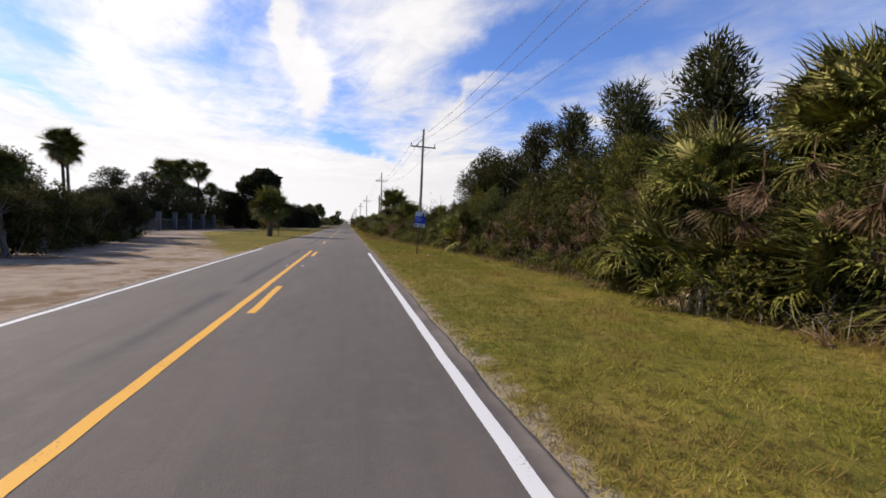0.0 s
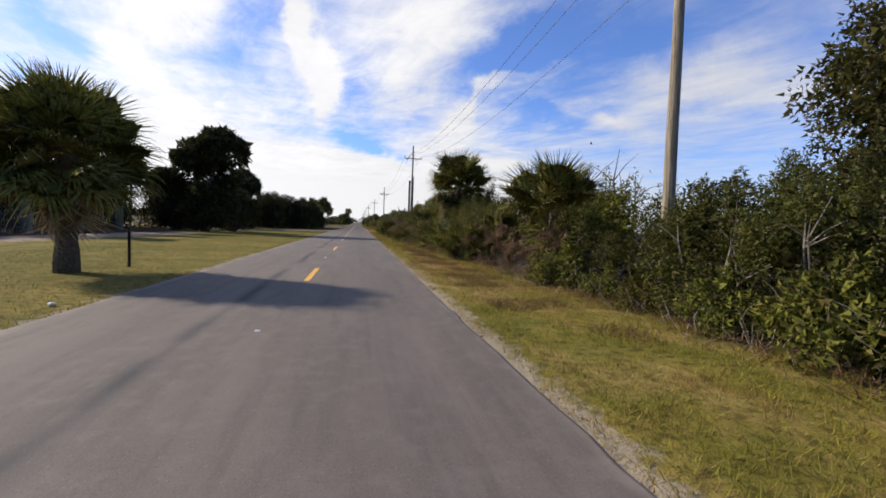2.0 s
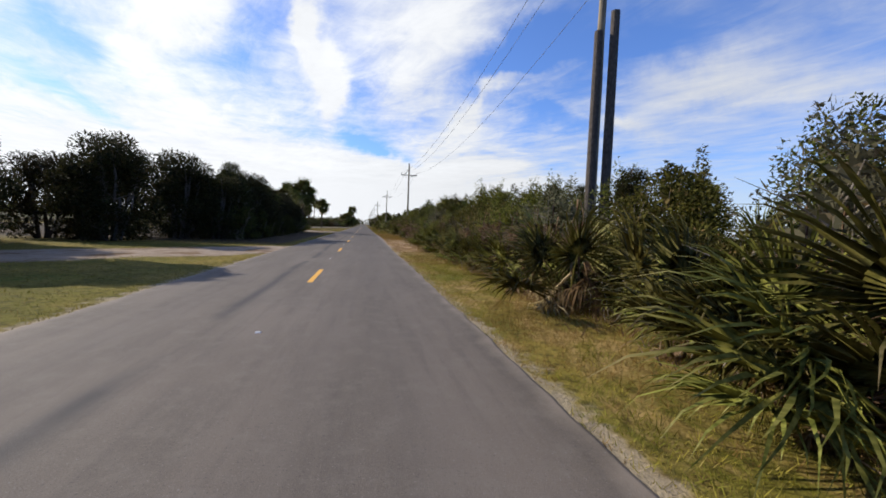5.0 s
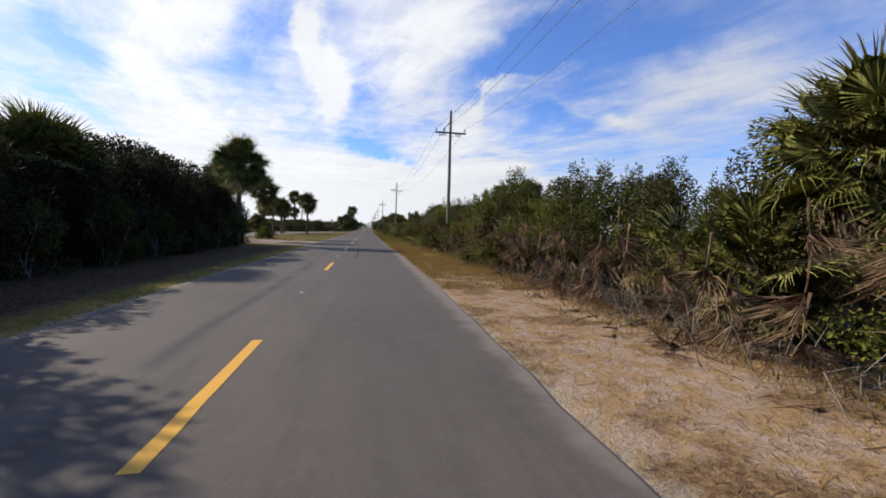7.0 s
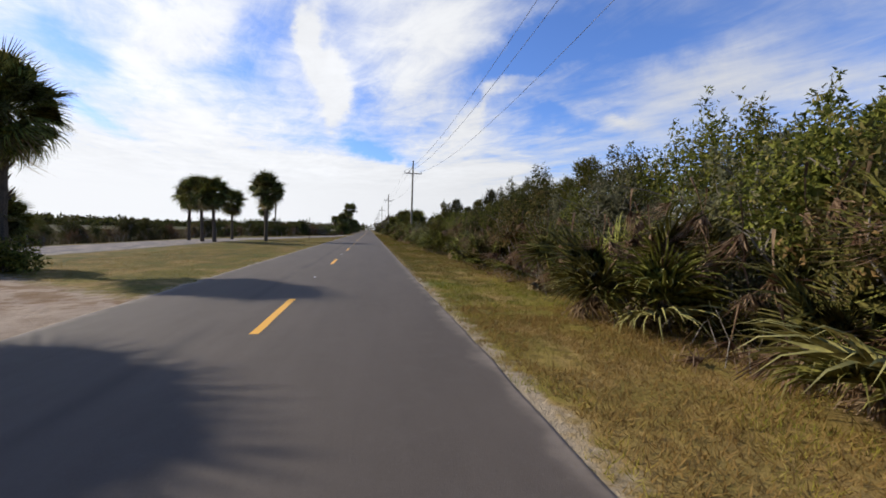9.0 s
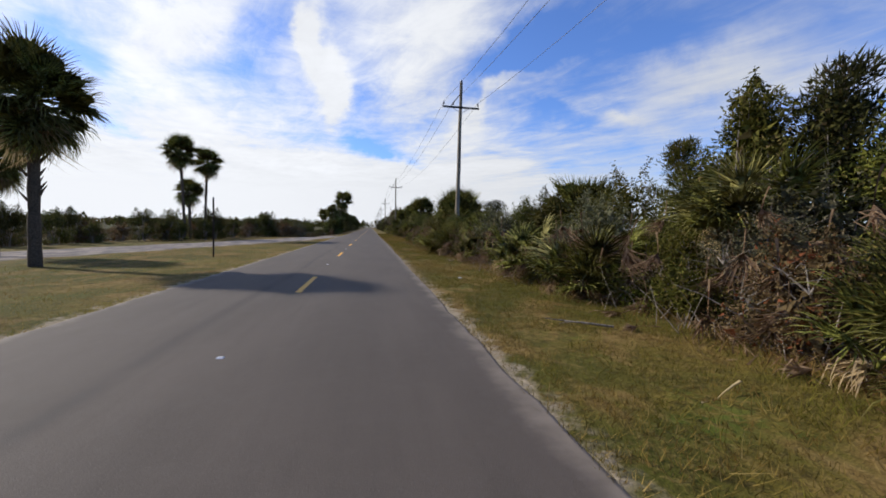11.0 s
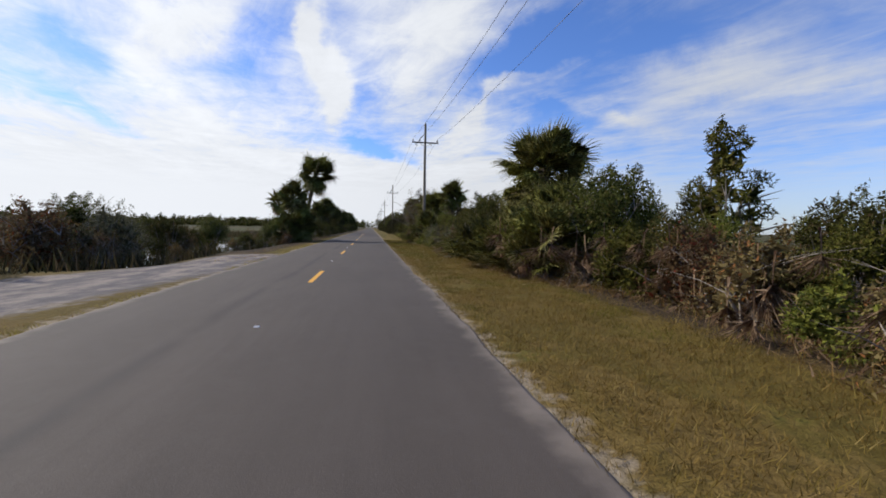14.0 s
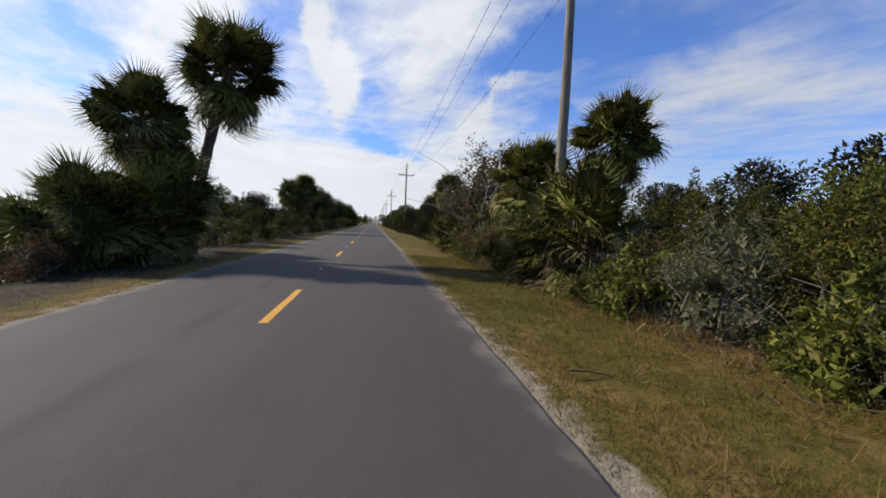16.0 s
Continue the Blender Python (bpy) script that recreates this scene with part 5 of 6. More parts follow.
CLEAR = ((16.3, 2.6), (30.4, 3.2), (42.0, 3.0), (86.6, 3.0), (91.6, 1.8), (164.6, 2.0), (179.0, 1.6), (236.0, 2.4))      # stretches of the hedge front taken by large palms
y = -44.0
i = 0
while y < 420:
    step = 1.75 if y < 250 else 4.5
    f, h = hedge_front(y), hedge_top(y)
    free = all(abs(y - c) > r for c, r in CLEAR)
    z = lump(3.0, y, 0.05, 9.0) + 0.5 * rng0.normal()
    kinds = (SH_DARK, SH_GREEN, SH_GREEN, SH_LIME, SH_SILVER, SH_LIME, SH_DARK)
    kind = kinds[int(min(6, max(0, 3.2 + 3.5 * z)))]
    if y > 250:
        kind = THICKET
    elif y < 12:
        kind = SH_DARK
    elif 36 < y < 62:
        kind = (SH_LIME, SH_GREEN, SH_LIME, SH_SILVER)[i % 4]
    elif 222 < y < 236:
        kind = (SH_SILVER, SH_LIME, SH_GREEN)[i % 3]
    tall = {THICKET: 6.4, SH_DARK: 3.2, SH_GREEN: 3.0, SH_LIME: 2.6, SH_SILVER: 2.6, SH_TWIG: 2.2}[kind]
    want = h * (0.46 + 0.36 * rng0.random())
    if free:
        plant(kind, f + 1.4 + 0.3 * rng0.normal() * 0.5, y, min(1.2, want / tall), 360 * rng0.random())
    if i % 3 != 2 or y < 250:                                 # the taller row behind
        k2 = THICKET if y > 250 else (CEDAR, CEDAR_L)[i % 2] if y < -8 else (BACK, BACK_B, BACK, CEDAR, BACK_B, BACK, CEDAR_L)[int(rng0.integers(0, 7))]
        t2 = 5.9 if k2 in (CEDAR, CEDAR_L) else 6.4 if k2 is THICKET else 3.6
        plant(k2, f + 2.7 + 0.6 * rng0.random(), y + rng0.random(), h * (0.78 + 0.34 * rng0.random()) / t2, 360 * rng0.random())
    if i % 4 == 0:                                            # thicket that closes the hedge behind
        if 12 < y < 182 or 205 < y < 217 or y > 233:
            plant((PALMETTO_B, PALMETTO_C)[(i // 4) % 2], f + 1.5 + 0.5 * rng0.random(), y + 0.9, 0.75 + 0.35 * rng0.random(), 360 * rng0.random(), z=0.45 + 0.25 * h * rng0.random())
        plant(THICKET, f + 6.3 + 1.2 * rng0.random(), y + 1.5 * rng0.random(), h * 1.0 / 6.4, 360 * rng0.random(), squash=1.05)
    if y < 250 and free:
        r = rng0.random()
        if r < (0.30 if 92 < y < 104 else 0.62) and not (182 < y < 205 or -21 < y < 12 or 217 < y < 233):
            plant(PALMETTO if r < 0.15 else PALMETTO_B if r < 0.30 else PALMETTO_C, f + 0.35 * rng0.random(), y + 0.8 * rng0.random(), 0.85 + 0.55 * rng0.random(), 360 * rng0.random())
        elif r < 0.76:
            plant(SH_LOW, f + 0.2 + 0.3 * rng0.random(), y + 0.9, 0.6 + 0.6 * rng0.random(), 360 * rng0.random())
        elif r < 0.86 and y > 25:
            plant(SH_RUST, f + 0.5, y + 0.9, 0.5 + 0.5 * rng0.random(), 360 * rng0.random())
    y += step * (0.85 + 0.3 * rng0.random())
    i += 1

# large single plants in and over the hedge
plant(OAK, 17.0, 8.5, 1.17, 30)
plant(OAK, 22.5, 11.0, 1.0, 140)
plant(CEDAR, 11.2, -12.0, 1.36, 10)
plant(CEDAR, 11.4, -15.0, 1.36, 80)
plant(CEDAR, 11.4, -18.5, 1.34, 200)
plant(CEDAR, 11.6, -22.0, 1.36, 130)
plant(CEDAR_L, 10.6, -20.0, 0.9, 30)
plant(CEDAR_L, 12.4, -9.5, 0.95, 300)
plant(PALM_SKIRT, 11.7, -25.8, 0.98, 40)
plant(PALM_SKIRT, 10.2, -23.4, 0.72, 140)
plant(PALM_DROOP, 9.6, -22.2, 0.95, 10)
plant(PALM_DROOP, 10.4, -26.4, 0.95, 100)
plant(PALM_SKIRT, 11.2, -17.4, 0.8, 20)
plant(PALM_DROOP, 8.9, -1.8, 0.82, 60)
plant(PALM_DROOP, 8.9, -6.4, 0.9, 160)
plant(PALM_YOUNG, 8.95, 16.4, 1.14, 15)
plant(PALM_YOUNG, 7.6, 20.0, 0.62, 200)
for x, y, s in ((6.3, 23.0, 0.45), (6.5, 24.4, 0.55), (6.0, 21.6, 0.35), (6.4, 19.8, 0.4), (5.9, 25.6, 0.3)):
    plant(SH_LOW, x, y, s, 360 * rng0.random())
plant(SH_LIME, 8.2, 24.0, 1.15, 120)
plant(SH_LIME, 8.6, 21.8, 1.2, 20)
plant(PALM_SKIRT, 8.5, 31.0, 1.22, 70)
plant(PALM_YOUNG, 7.7, 32.6, 0.66, 250)
for k, x, y, s in ((BACK_B, 8.5, 35.4, 1.4), (BACK, 9.7, 33.6, 1.45), (SH_GREEN, 8.3, 33.6, 1.2), (SH_DARK, 9.4, 28.8, 1.25), (BACK, 8.6, 37.4, 1.25), (BACK_B, 10.4, 31.0, 1.4), (SH_DARK, 8.6, 26.4, 1.1)):
    plant(k, x, y, s, 360 * rng0.random())
plant(PALM_YOUNG, 8.0, 27.8, 0.72, 90)
plant(PALMETTO_B, 6.6, 30.2, 1.3, 40)
plant(PALMETTO_B, 6.8, 28.2, 1.2, 200)
plant(PALMETTO, 6.7, 32.2, 1.25, 120)
plant(PALM_YOUNG, 7.0, 36.0, 0.8, 60)
plant(CEDAR_L, 9.0, 45.5, 0.85, 60)
plant(PALM_SHORT, 8.2, 46.5, 0.85, 10)
plant(PALM_YOUNG, 8.3, 42.8, 0.9, 300)
plant(PALMETTO_B, 6.6, 41.4, 1.1, 60)
plant(BARE, 13.0, 19.1, 2.3, 20)
plant(PALM_SHORT, 8.6, 81.2, 0.85, 125)
plant(PALM_YOUNG, 7.9, 79.4, 0.62, 215)
plant(PALM_SKIRT, 9.1, 87.6, 0.76, 170)
plant(PALM_DROOP, 8.3, 88.8, 0.8, 200)
plant(CEDAR, 10.0, 93.6, 0.62, 40)
plant(SLIM, 10.6, 113.5, 1.0, 50)
plant(SLIM, 9.5, 106.5, 0.95, 150)
plant(CEDAR_L, 10.0, 104.0, 0.85, 200)
plant(BARE, 9.4, 122.0, 1.6, 200)
plant(PALMETTO_C, 7.4, 111.2, 1.0, 20)
plant(PALMETTO, 7.7, 113.4, 1.15, 120)
plant(CEDAR, 9.8, 154.6, 0.9, 300)
plant(CEDAR, 15.3, 161.5, 1.25, 100)
plant(CEDAR_L, 14.6, 164.0, 1.05, 200)
plant(SLIM, 8.9, 155.2, 0.95, 100)
plant(PALM_YOUNG, 10.4, 164.6, 0.98, 300)
plant(PALM_YOUNG, 8.5, 172.8, 0.52, 20)
plant(PALM_YOUNG, 7.6, 169.4, 0.64, 100)
plant(PALM_YOUNG, 8.5, 180.0, 1.14, 140)
plant(PALM_SKIRT, 9.2, 182.9, 0.86, 100)
plant(SH_LIME, 7.5, 177.0, 0.95, 260)
plant(SH_GREEN, 7.9, 178.6, 0.9, 60)
plant(SH_LIME, 7.3, 175.2, 0.75, 120)
plant(SH_RUST, 6.6, 177.0, 0.9, 40)
plant(CEDAR_L, 9.5, 186.8, 0.86, 240)
plant(CEDAR, 8.6, 184.3, 0.72, 340)
plant(CEDAR_L, 8.5, 187.8, 0.82, 40)
plant(CEDAR, 8.2, 186.0, 0.66, 140)
plant(CEDAR_L, 8.8, 189.6, 0.66, 240)
plant(SLIM, 12.2, 206.4, 1.05, 90)
plant(SLIM, 12.0, 201.0, 0.62, 190)
plant(PALM_SKIRT, 9.5, 213.9, 1.12, 15)
plant(PALM_YOUNG, 8.9, 210.6, 0.88, 75)
plant(PALM_YOUNG, 8.3, 213.2, 0.74, 175)
plant(PALM_YOUNG, 7.4, 208.4, 0.64, 35)
plant(PALM_SKIRT, 9.9, 216.0, 0.74, 190)
plant(PALM_YOUNG, 8.7, 215.4, 0.72, 20)
for k, x, y, s in ((SH_DARK, 9.0, 207.8, 1.15), (BACK, 10.2, 208.8, 1.1), (SH_DARK, 7.6, 191.4, 0.7), (SH_LIME, 8.0, 193.8, 0.75), (SH_DARK, 8.2, 196.2, 0.7), (SH_GREEN, 8.8, 198.6, 0.72), (SH_DARK, 9.3, 201.0, 0.7), (SH_RUST, 8.6, 203.2, 0.9), (SH_LIME, 9.2, 204.8, 0.8)):
    plant(k, x, y, s, 360 * rng0.random())
for x, y, s in ((9.6, 230.6, 0.52), (10.6, 233.6, 0.55), (9.4, 227.6, 0.5), (10.2, 236.6, 0.5)):
    plant(THICKET, x, y, s, 360 * rng0.random())
for x, y, s in ((8.6, 230.4, 0.85), (8.8, 233.0, 0.9), (8.8, 228.0, 0.75)):
    plant(SH_GREEN, x, y, s, 360 * rng0.random())
for k in range(9):                                            # wispy low growth in front of the darker bushes
    plant((SH_SILVER, SH_LOW, SH_SILVER, SH_TWIG)[k % 4], hedge_front(222.5 + 1.4 * k) + 0.55, 222.5 + 1.4 * k, 0.5 + 0.25 * rng0.random(), 360 * rng0.random())
plant(SH_DARK, 8.0, 217.8, 1.1, 50)
plant(SH_DARK, 8.8, 219.6, 1.15, 150)
plant(SH_GREEN, 7.9, 220.6, 0.95, 250)
plant(BARE, 10.5, 217.0, 1.7, 190)
plant(SLIM, 8.9, 222.5, 0.82, 20)
plant(PALM_MID, 10.2, 239.4, 0.96, 100)
plant(PALM_DROOP, 7.0, 235.4, 1.1, 250)
plant(PALM_DROOP, 7.3, 236.9, 0.95, 80)
plant(PALM_SKIRT, 8.5, 243.6, 1.0, 10)
plant(SH_TWIG, 7.7, 246.4, 2.7, 40)
plant(SH_SILVER, 8.6, 250.0, 2.4, 190)
plant(PALM_FAR, 8.0, 262.0, 0.9, 200)
plant(OAK, 10.5, 285.0, 0.75, 60)

# ---------------------------------------------------------------- the open side: yard, woods, palms, marsh bushes
plant(PALM_SHORT, -6.05, 13.5, 1.13, 0)
for x, y, s, a in ((-24.9, 36.5, 0.98, 10), (-25.6, 42.8, 1.04, 100), (-26.0, 48.5, 1.14, 200), (-25.7, 54.2, 1.2, 300), (-22.4, 36.0, 0.72, 60), (-23.0, 52.0, 0.80, 20), (-25.6, 17.4, 0.93, 140), (-21.5, 9.5, 0.85, 220)):
    plant(PALM_TALL, x, y, s, a)
for x, y, s in ((-10.6, -13.5, 0.40), (-11.2, -10.6, 0.43), (-11.8, -7.6, 0.44), (-12.6, -4.6, 0.45), (-13.4, -1.2, 0.45), (-14.2, 1.8, 0.45), (-15.0, 4.6, 0.42)):
    plant(WOOD, x, y, s, 360 * rng0.random())
    plant(SH_DARK, x + 0.9, y - 0.9, 0.72 + 0.2 * rng0.random(), 360 * rng0.random())
plant(PALM_FAR, -13.2, -9.6, 0.62, 70)
plant(VINED, -14.4, 48.9, 1.03, 0)
plant(VINED, -15.4, 67.6, 0.84, 120)
plant(VINED, -17.2, 67.0, 0.76, 20)
plant(VINED, -18.3, 50.5, 0.62, 220)
plant(WOOD, -13.0, 52.5, 0.85, 10)
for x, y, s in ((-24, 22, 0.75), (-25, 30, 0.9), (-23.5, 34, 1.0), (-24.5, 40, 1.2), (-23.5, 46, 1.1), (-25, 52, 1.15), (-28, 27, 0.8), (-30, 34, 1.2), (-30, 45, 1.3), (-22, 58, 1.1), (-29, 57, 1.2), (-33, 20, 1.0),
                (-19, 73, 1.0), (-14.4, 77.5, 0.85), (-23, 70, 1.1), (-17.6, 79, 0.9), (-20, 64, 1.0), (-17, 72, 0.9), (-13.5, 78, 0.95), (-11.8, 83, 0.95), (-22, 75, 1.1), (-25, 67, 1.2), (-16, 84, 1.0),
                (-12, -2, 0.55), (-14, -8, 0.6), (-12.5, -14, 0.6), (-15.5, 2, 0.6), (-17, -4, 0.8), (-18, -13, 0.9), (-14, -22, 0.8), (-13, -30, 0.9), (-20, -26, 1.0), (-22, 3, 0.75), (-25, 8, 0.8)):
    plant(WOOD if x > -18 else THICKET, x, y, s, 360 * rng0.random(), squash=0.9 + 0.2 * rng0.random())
for k in range(26):                                           # close wood along the road
    y = 84 + 31 * k / 25
    f = float(np.interp(y, (84, 90, 100, 110, 116), (8.8, 8.2, 8.4, 8.8, 9.6)))
    kind = (WOOD, THICKET, CEDAR, WOOD)[k % 4]
    size = {WOOD: 6.4, THICKET: 6.4, CEDAR: 5.9}[kind]
    want = float(np.interp(y, (84, 88, 91, 96, 99, 103, 108, 112, 116), (6.4, 6.2, 4.3, 4.0, 4.6, 5.5, 5.3, 4.9, 4.0))) * (0.72 + 0.33 * rng0.random())
    plant(kind, -f - 1.4 * rng0.random(), y, want / size, 360 * rng0.random())
    if k % 2:
        plant(WOOD, -f - 4.5, y + 0.5, want / 6.4, 360 * rng0.random())
    if k % 3 == 0:
        plant(SH_DARK, -f + 0.9, y, 0.5 + 0.3 * rng0.random(), 360 * rng0.random())
plant(PALM_SHORT, -9.8, 99.2, 1.2, 20)
plant(PALM_SHORT, -10.9, 97.6, 1.05, 80)
plant(CEDAR, -9.6, 86.6, 1.18, 30)
plant(CEDAR, -8.4, 85.0, 1.0, 130)
plant(PALM_MID, -8.1, 115.6, 1.12, 60)
plant(PALM_SHORT, -9.6, 114.0, 1.05, 130)
plant(SH_DARK, -9.4, 114.6, 1.15, 20)
plant(WOOD, -9.0, 112.8, 0.68, 40)
plant(WOOD, -8.9, 116.9, 0.55, 240)
plant(SH_DARK, -10.3, 117.6, 1.2, 120)
plant(WOOD, -12.5, 115.5, 0.72, 10)
plant(WOOD, -13.0, 119.5, 0.62, 90)
plant(SH_DARK, -8.0, 113.4, 0.8, 220)
plant(PALM_SHORT, -11.0, 118.0, 1.2, 200)
for x, y, s in ((-10.4, 116.4, 0.66), (-9.3, 117.4, 0.52), (-11.4, 113.6, 0.95), (-13.0, 111.0, 1.05), (-12.6, 117.0, 0.8)):
    plant(WOOD, x, y, s, 360 * rng0.random())
plant(PALM_MID, -11.4, 124.5, 1.15, 250)
plant(SH_DARK, -12.3, 124.2, 1.0, 40)
plant(SH_DARK, -13.6, 126.0, 0.9, 140)
plant(SH_LOW, -11.6, 123.4, 1.0, 10)
plant(PALM_MID, -10.0, 131.1, 0.98, 30)
plant(PALM_SHORT, -10.6, 131.6, 0.62, 30)
plant(SH_LOW, -9.5, 130.2, 1.2, 60)
for x, y, s, a in ((-15.3, 161.6, 0.95, 0), (-13.6, 160.0, 0.92, 70), (-17.6, 164.2, 0.95, 210), (-15.2, 170.5, 0.88, 150)):
    plant(PALM_FAR, x, y, s, a)
plant(PALM_MID, -10.0, 165.3, 1.10, 15)
plant(PALM_TALL, -16.9, 194.2, 1.02, 170)
plant(PALM_TALL, -15.6, 195.9, 0.93, 350)
plant(PALM_LEAN, -17.3, 196.5, 0.85, 100)
for x, y, s in ((-17.6, 192.0, 0.75), (-16.2, 191.8, 0.62), (-14.9, 193.6, 0.7), (-14.2, 195.2, 0.6)):
    plant(SH_DARK, x, y, s, 360 * rng0.random())
for x, y, s, k in ((-22, 186, 0.9, SH_DARK), (-24, 190, 0.8, SH_DARK), (-20, 193, 0.75, SH_TWIG), (-18.6, 200, 0.85, SH_DARK), (-16, 203, 0.8, SH_TWIG), (-14.2, 208, 0.85, SH_DARK), (-13, 212, 0.8, SH_TWIG), (-12.4, 216, 0.6, SH_RUST),
                   (-17.8, 220, 1.15, SH_SILVER), (-16.6, 217.6, 0.8, SH_DARK), (-21, 213, 0.9, SH_RUST), (-11.2, 221, 0.6, SH_RUST), (-10.2, 226, 0.55, SH_TWIG), (-9.2, 231, 0.6, SH_RUST), (-8.6, 234.5, 0.5, SH_TWIG),
                   (-26, 176, 0.8, SH_DARK), (-24, 168, 0.7, SH_SILVER), (-25, 158, 0.7, SH_DARK), (-26, 148, 0.8, SH_DARK), (-27, 138, 0.8, SH_DARK), (-24, 132, 0.6, SH_TWIG), (-22.6, 142, 0.5, SH_RUST), (-23, 152, 0.5, SH_TWIG),
                   (-7.4, 240, 0.6, SH_TWIG), (-6.4, 238, 0.7, SH_DARK), (-19.5, 206, 0.8, SH_SILVER), (-26, 206, 0.8, SH_DARK), (-14.8, 228, 0.5, SH_TWIG)):
    plant(k, x, y, s, 360 * rng0.random())
for k in range(88):                                           # brush between the side lane and the marsh
    y = 122 + 118 * k / 87
    x = float(np.interp(y, (122, 170, 192, 205, 216, 228, 240), (-23.0, -22.5, -17.5, -13.5, -10.5, -7.6, -6.0))) - 2.2 * rng0.random()
    kind = (SH_DARK, SH_TWIG, SH_RUST, SH_DARK, SH_DARK, SH_RUST)[int(rng0.integers(0, 6))]
    plant(kind, x, y, (0.52 + 0.45 * rng0.random()) * (1.3 if kind is SH_RUST else 1.0) * (1.2 if 196 < y < 222 else 0.7 if y > 228 else 1.0), 360 * rng0.random())
plant(PALM_LEAN, -5.6, 243.2, 1.24, 10)
plant(PALM_MID, -6.6, 241.2, 0.92, 90)
plant(PALM_LEAN, -8.2, 246.5, 0.78, 170)
plant(PALM_SHORT, -5.9, 242.2, 0.95, 220)
plant(PALM_DROOP, -5.6, 240.2, 1.1, 40)
plant(PALM_DROOP, -6.8, 238.8, 1.05, 140)
plant(PALM_FAR, -6.7, 278.4, 1.02, 10)
plant(PALM_FAR, -8.4, 277.0, 0.92, 110)
for k in range(24):
    y = 250 + 6.4 * k
    plant((SH_DARK, SH_GREEN, WOOD, SH_DARK)[k % 4], -6.6 - 2.2 * rng0.random(), y, (0.85 + 0.35 * rng0.random()) * (1.0 if k % 4 != 2 else 0.6), 360 * rng0.random())
    plant(SH_DARK, -5.4 - 0.6 * rng0.random(), y + 3, 0.5 + 0.3 * rng0.random(), 360 * rng0.random())
for x, y, s in ((-9.0, 300, 0.95), (-8.5, 330, 0.9), (-8.0, 370, 0.95), (9.5, 330, 0.8), (9.0, 372, 0.8)):
    plant(OAK, x, y, s, 360 * rng0.random())

for x, y, s, k in ((-12.8, 209.3, 0.95, SH_DARK), (-9.6, 215.8, 1.1, SH_SILVER), (-16.0, 198.8, 1.05, SH_DARK), (-18.1, 192.6, 1.0, SH_TWIG), (-11.4, 244.0, 0.7, SH_TWIG), (-9.0, 214.4, 0.7, SH_TWIG), (-10.4, 216.4, 0.9, SH_RUST), (-12.0, 218.4, 0.8, SH_TWIG), (-8.4, 219.0, 0.55, SH_RUST), (-13.4, 221.0, 0.8, SH_RUST), (-15.0, 224.0, 0.8, SH_TWIG), (-9.6, 223.4, 0.6, SH_RUST), (-17.5, 226.5, 0.8, SH_DARK), (-7.6, 236.5, 0.5, SH_TWIG), (-8.8, 238.6, 0.5, SH_DARK), (-9.8, 241.0, 0.55, SH_TWIG), (-7.2, 239.2, 0.7, SH_RUST), (-6.2, 236.4, 0.6, SH_RUST), (-10.6, 238.0, 0.5, SH_TWIG)):
    plant(k, x, y, s, 360 * rng0.random())

# ---------------------------------------------------------------- far woods along the marsh
frng = np.random.default_rng(77)
quads = []
for k in range(420):
    if k % 2:
        x, y = -150 - 40 * frng.random(), 60 + 900 * frng.random()
    else:
        x, y = -190 + 420 * frng.random(), 640 + 60 * frng.random()
        if abs(x) < 9:
            continue
    h = (5.5 if k % 2 else 9.0) * (0.7 + 0.5 * frng.random())
    blobs = [(x + 6 * frng.normal(), y + 6 * frng.normal(), h * (0.2 + 0.6 * frng.random()), h * 0.28) for _ in range(9)]
    quads.append(leaf_cloud(frng, blobs, 230, 1.6, 1.1, 0.6))
tagged(new("far_woods", leaves_mesh("far_woods", quads, DARK)), "far dark line of woods beyond the salt marsh", "woods", kind="stuff")

# ---------------------------------------------------------------- grass
def blades(name, rng, places, length, width, lean, mat, label):
    """Single grass blades standing on the ground."""
    n = len(places)
    base = np.array([(x, y, ground_z(x, y) - 0.01) for x, y in places])
    a = rng.random(n) * 2 * math.pi
    h = length * (0.5 + 0.9 * rng.random(n))
    side = np.stack((np.cos(a), np.sin(a), np.zeros(n)), 1) * (width * (0.7 + 0.6 * rng.random(n)))[:, None]
    tip = base + np.stack((lean * h * rng.normal(size=n), lean * h * rng.normal(size=n), h), 1)
    v = np.stack((base - side / 2, base + side / 2, tip), 1)
    me = quick_mesh(name, v.reshape(-1, 3), np.arange(3 * n).reshape(-1, 3))
    me.materials.append(mat)
    return tagged(new(name, me), label, "grass", kind="stuff")


def scatter(rng, count, x0, x1, y0, y1, keep=None):
    x, y = x0 + (x1 - x0) * rng.random(count), y0 + (y1 - y0) * rng.random(count)
    return [(a, b) for a, b in zip(x.tolist(), y.tolist()) if keep is None or keep(a, b)]


grng = np.random.default_rng(5)
clump = lambda x, y: lump(x, y, 1.1, 3.0) + 0.35 * lump(x, y, 4.0, 6.0) > -0.28


def hue_of(x, y):
    """Which of the verge's grasses grows at a place: dry, mixed or green."""
    v = 0.9 * lump(x, 0.6 * y, 0.35, 21.0) + 0.75 * lump(x, y, 1.3, 33.0)
    warm = 0.6 * math.exp(-((y - 20) / 7.0) ** 2 - ((x - 4.6) / 0.8) ** 2)
    return v - warm + (0.18 if 140 < y < 186 else -0.30 if 196 < y < 218 else 0.12 if y >= 218 else 0.22 if y < 4 else 0.0)


